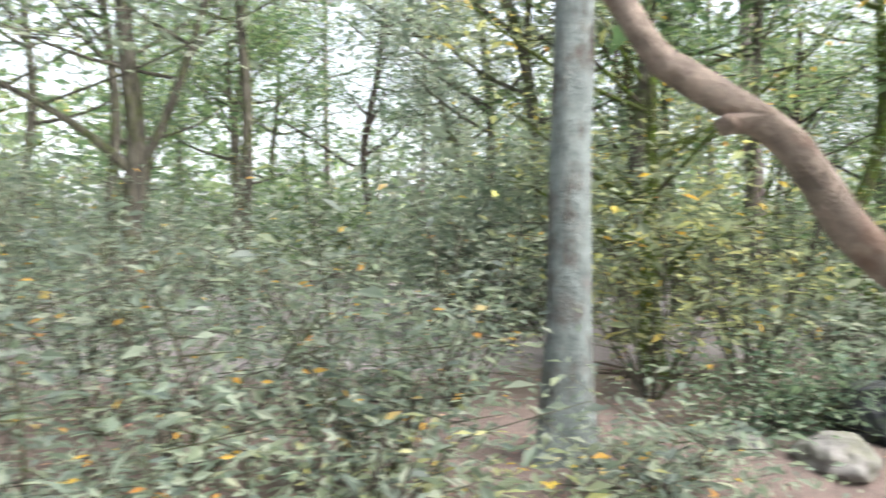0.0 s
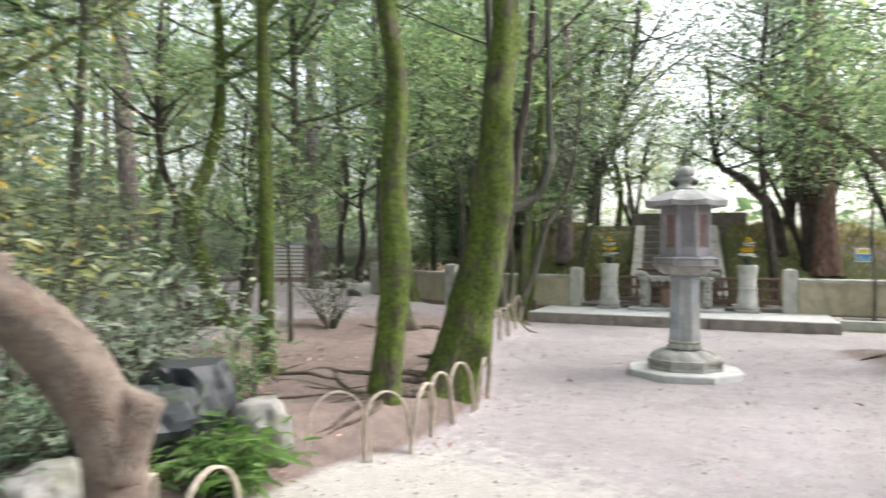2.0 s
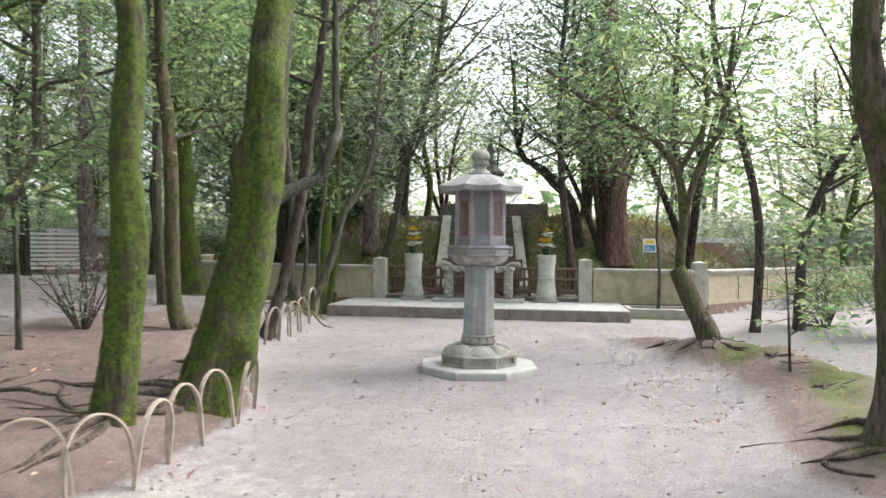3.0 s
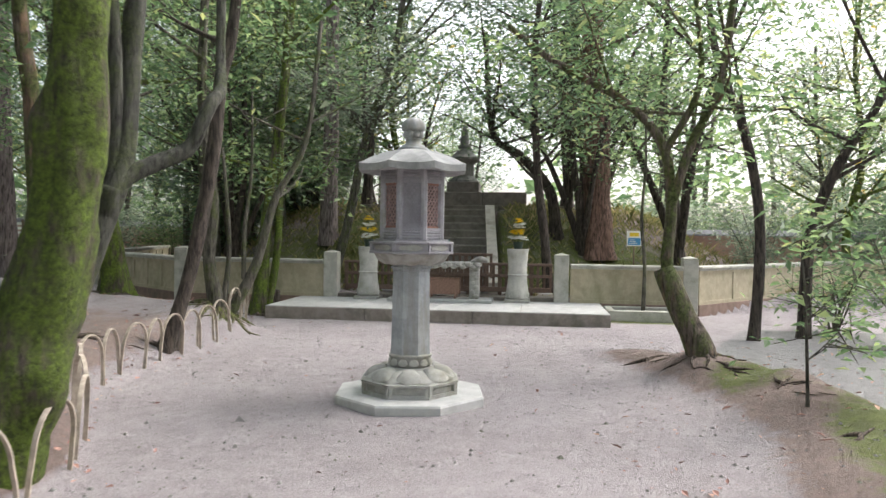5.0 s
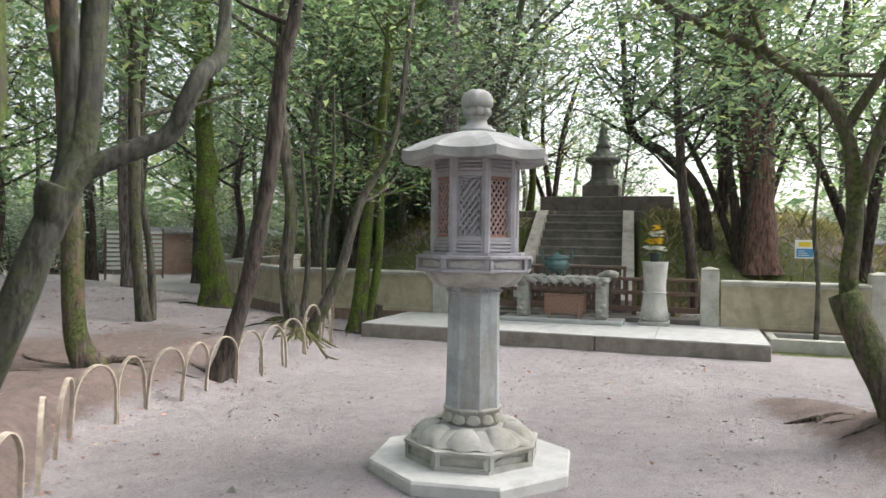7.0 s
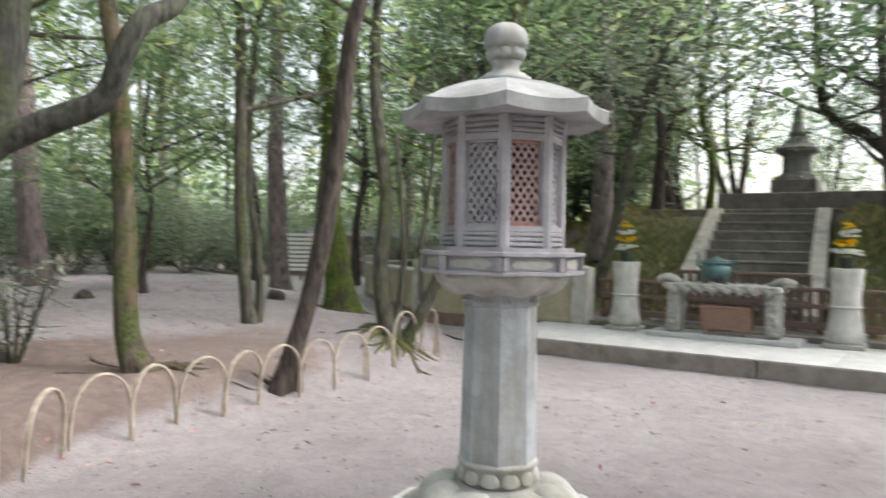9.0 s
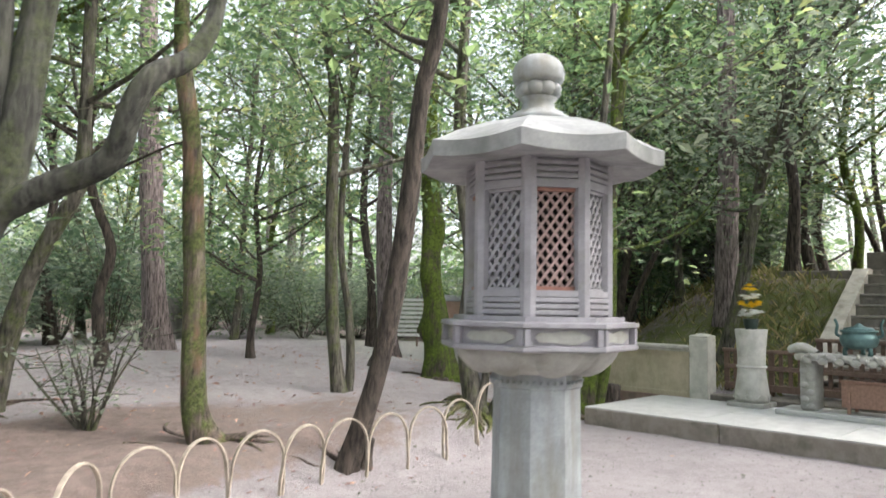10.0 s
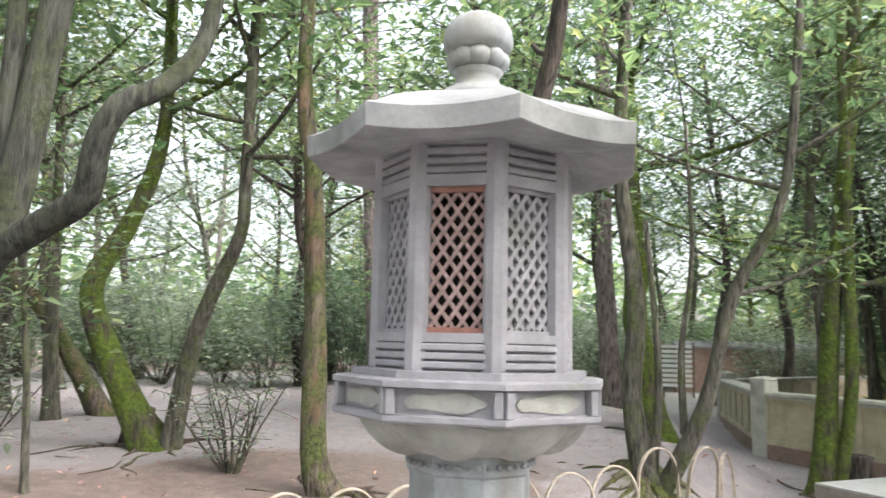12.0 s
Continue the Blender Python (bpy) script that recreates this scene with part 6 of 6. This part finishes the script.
def thickets():
    """Evergreen undergrowth that closes the wood behind the open ground."""
    protos = [shrub("dense evergreen undergrowth under the trees", 0, 40 + 3 * k, h, w, 13, 26, lf, ll, 300 + k, 0.26, 0.55, "undergrowth", 0.45) for k, (h, w, lf, ll) in enumerate(((3.0, 1.5, L_GREEN, 0.12), (3.8, 1.5, L_DARK, 0.13), (2.4, 1.6, L_PALE, 0.12)))]
    r = random.Random(17)
    spots = []
    for k in range(19):
        spots.append((-9 + 1.1 * k + r.uniform(-0.5, 0.5), 18.8 + 3.2 * r.random()))
    for k in range(13):
        spots.append((-11 + 2.1 * k, 26 + 4 * r.random()))
    for k in range(5):
        spots.append((0.2 + 0.45 * k + r.uniform(-0.3, 0.3), 9.4 + 1.5 * r.random() + 0.25 * k))
    for k in range(5):
        spots.append((-6.5 + 0.9 * r.random() + 0.55 * k - 3 * (k % 2), 8.2 + 5.5 * r.random()))
    for k in range(26):
        a = radians(-62 + 5.3 * k)
        q = 12.5 + 3 * r.random()
        m = SHRINE @ Vector((0.2 + q * math.sin(a) * 1.1, 5.0 + q * math.cos(a), 0))
        if abs(math.degrees(a) - 6) > 7:
            spots.append((m.x, m.y))
    for k in range(8):
        m = SHRINE @ Vector((-4.0 - 0.9 * (k % 4) + r.uniform(-0.4, 0.4), 7.0 + 1.6 * (k // 4) + r.random(), 0))
        spots.append((m.x, m.y))
    for k in range(7):
        spots.append((23 + 5 * r.random() + 0.2 * k, 4.5 - 2.4 * k + r.uniform(-0.5, 0.5)))
    for k in range(14):
        spots.append((10.5 + 1.05 * k + r.uniform(-0.4, 0.4), 23.5 + 0.25 * k + 5 * r.random()))
    for i, (x, y) in enumerate(spots):
        # near the start the pale leaf colour stands in for backlight
        k = 2 if x < 4 and y < 15 else r.choice((0, 2, 0, 2, 1))
        s = r.uniform(0.8, 1.25)
        m = pose(x, y, gz(x, y) - 0.05, 0, 0, r.uniform(0, 360)) @ Matrix.Diagonal((s, s, s * r.uniform(0.7, 1.1), 1))
        if i < 3:
            protos[i].matrix_basis = m
        else:
            copy_thing(protos[k], Matrix.Identity(4)).matrix_basis = m


thickets()


def pebbles():
    r = np.random.default_rng(77)
    n = 9000
    x, y = r.uniform(0.5, 14, n), r.uniform(0.5, 9, n)
    dd = y - np.interp(x, FENCE_X, FENCE_Y)
    u, v = shrine_uv(x, y)
    keep = (dd < 0.3) & ~((abs(u) < 2.9) & (v > -0.1)) & (np.hypot(x - LANTERN[0], y - LANTERN[1]) > 0.72)
    x, y = x[keep], y[keep]
    z = ground_z(x, y)
    s = np.exp(r.normal(-4.9, 0.45, len(x)))
    base = np.array([(1, 0, 0), (0, 1, 0), (-1, 0, 0), (0, -1, 0), (0, 0, 0.7), (0, 0, -0.5)])
    vs = (base[None] * s[:, None, None] * r.uniform(0.6, 1.3, (len(x), 6, 1)) + np.stack([x, y, z], 1)[:, None]).reshape(-1, 3)
    f = np.array([(0, 1, 4), (1, 2, 4), (2, 3, 4), (3, 0, 4), (1, 0, 5), (2, 1, 5), (3, 2, 5), (0, 3, 5)])
    tr = (f[None] + 6 * np.arange(len(x))[:, None, None]).reshape(-1, 3)
    tagged(mesh_arrays("pebbles", vs, tr, M_ROCK), "small loose stones on the sand", "gravel", kind="stuff")


pebbles()


def mound_trees():
    """Many-stemmed trees whose crowns arch over the mound and the platform."""
    stems = [([(0, 0, 0.1), (0.5, 0.2, 1.6), (1.3, 0.4, 3.2), (2.4, 0.5, 4.6)], 0.09, 0.03, True), ([(0, 0, 0.1), (-0.4, 0.3, 1.8), (-1.0, 0.7, 3.4), (-1.9, 1.0, 5.0)], 0.085, 0.03, True),
             ([(0, 0, 0.1), (0.1, -0.5, 1.9), (0.3, -1.2, 3.6), (0.5, -2.0, 4.8)], 0.08, 0.03, True)]
    first = tree("spreading_tree", "many-stemmed evergreen arching over the mound", (0, 0, 0), [(0, 0, 0), (0.05, 0.1, 1.2), (0.2, 0.3, 3.0), (0.1, 0.4, 5.6)], 0.13, 0.04, B_DARK, L_GREEN, 0.11, 36, 610, group="mound trees", seg=10, step=0.25, limb_from=0.6, limb_len=(0.9, 2.1), clump=19, spread=0.34, twig=0.55, sprays=8, extra=stems)
    r = random.Random(8)
    spots = [(-4.6, 8.6), (2.9, 7.6), (-2.2, 11.8), (4.8, 5.6), (3.6, 11.6), (-7.4, 8.6), (-5.6, 5.4), (2.6, 4.6)]
    for i, (u, v) in enumerate(spots):
        p = SHRINE @ Vector((u, v, 0))
        s = r.uniform(0.85, 1.15)
        m = pose(p.x, p.y, gz(p.x, p.y) - 0.08, 0, 0, r.uniform(0, 360)) @ Matrix.Diagonal((s, s, s, 1))
        if i == 0:
            first.matrix_basis = m
        else:
            copy_thing(first, Matrix.Identity(4)).matrix_basis = m


mound_trees()
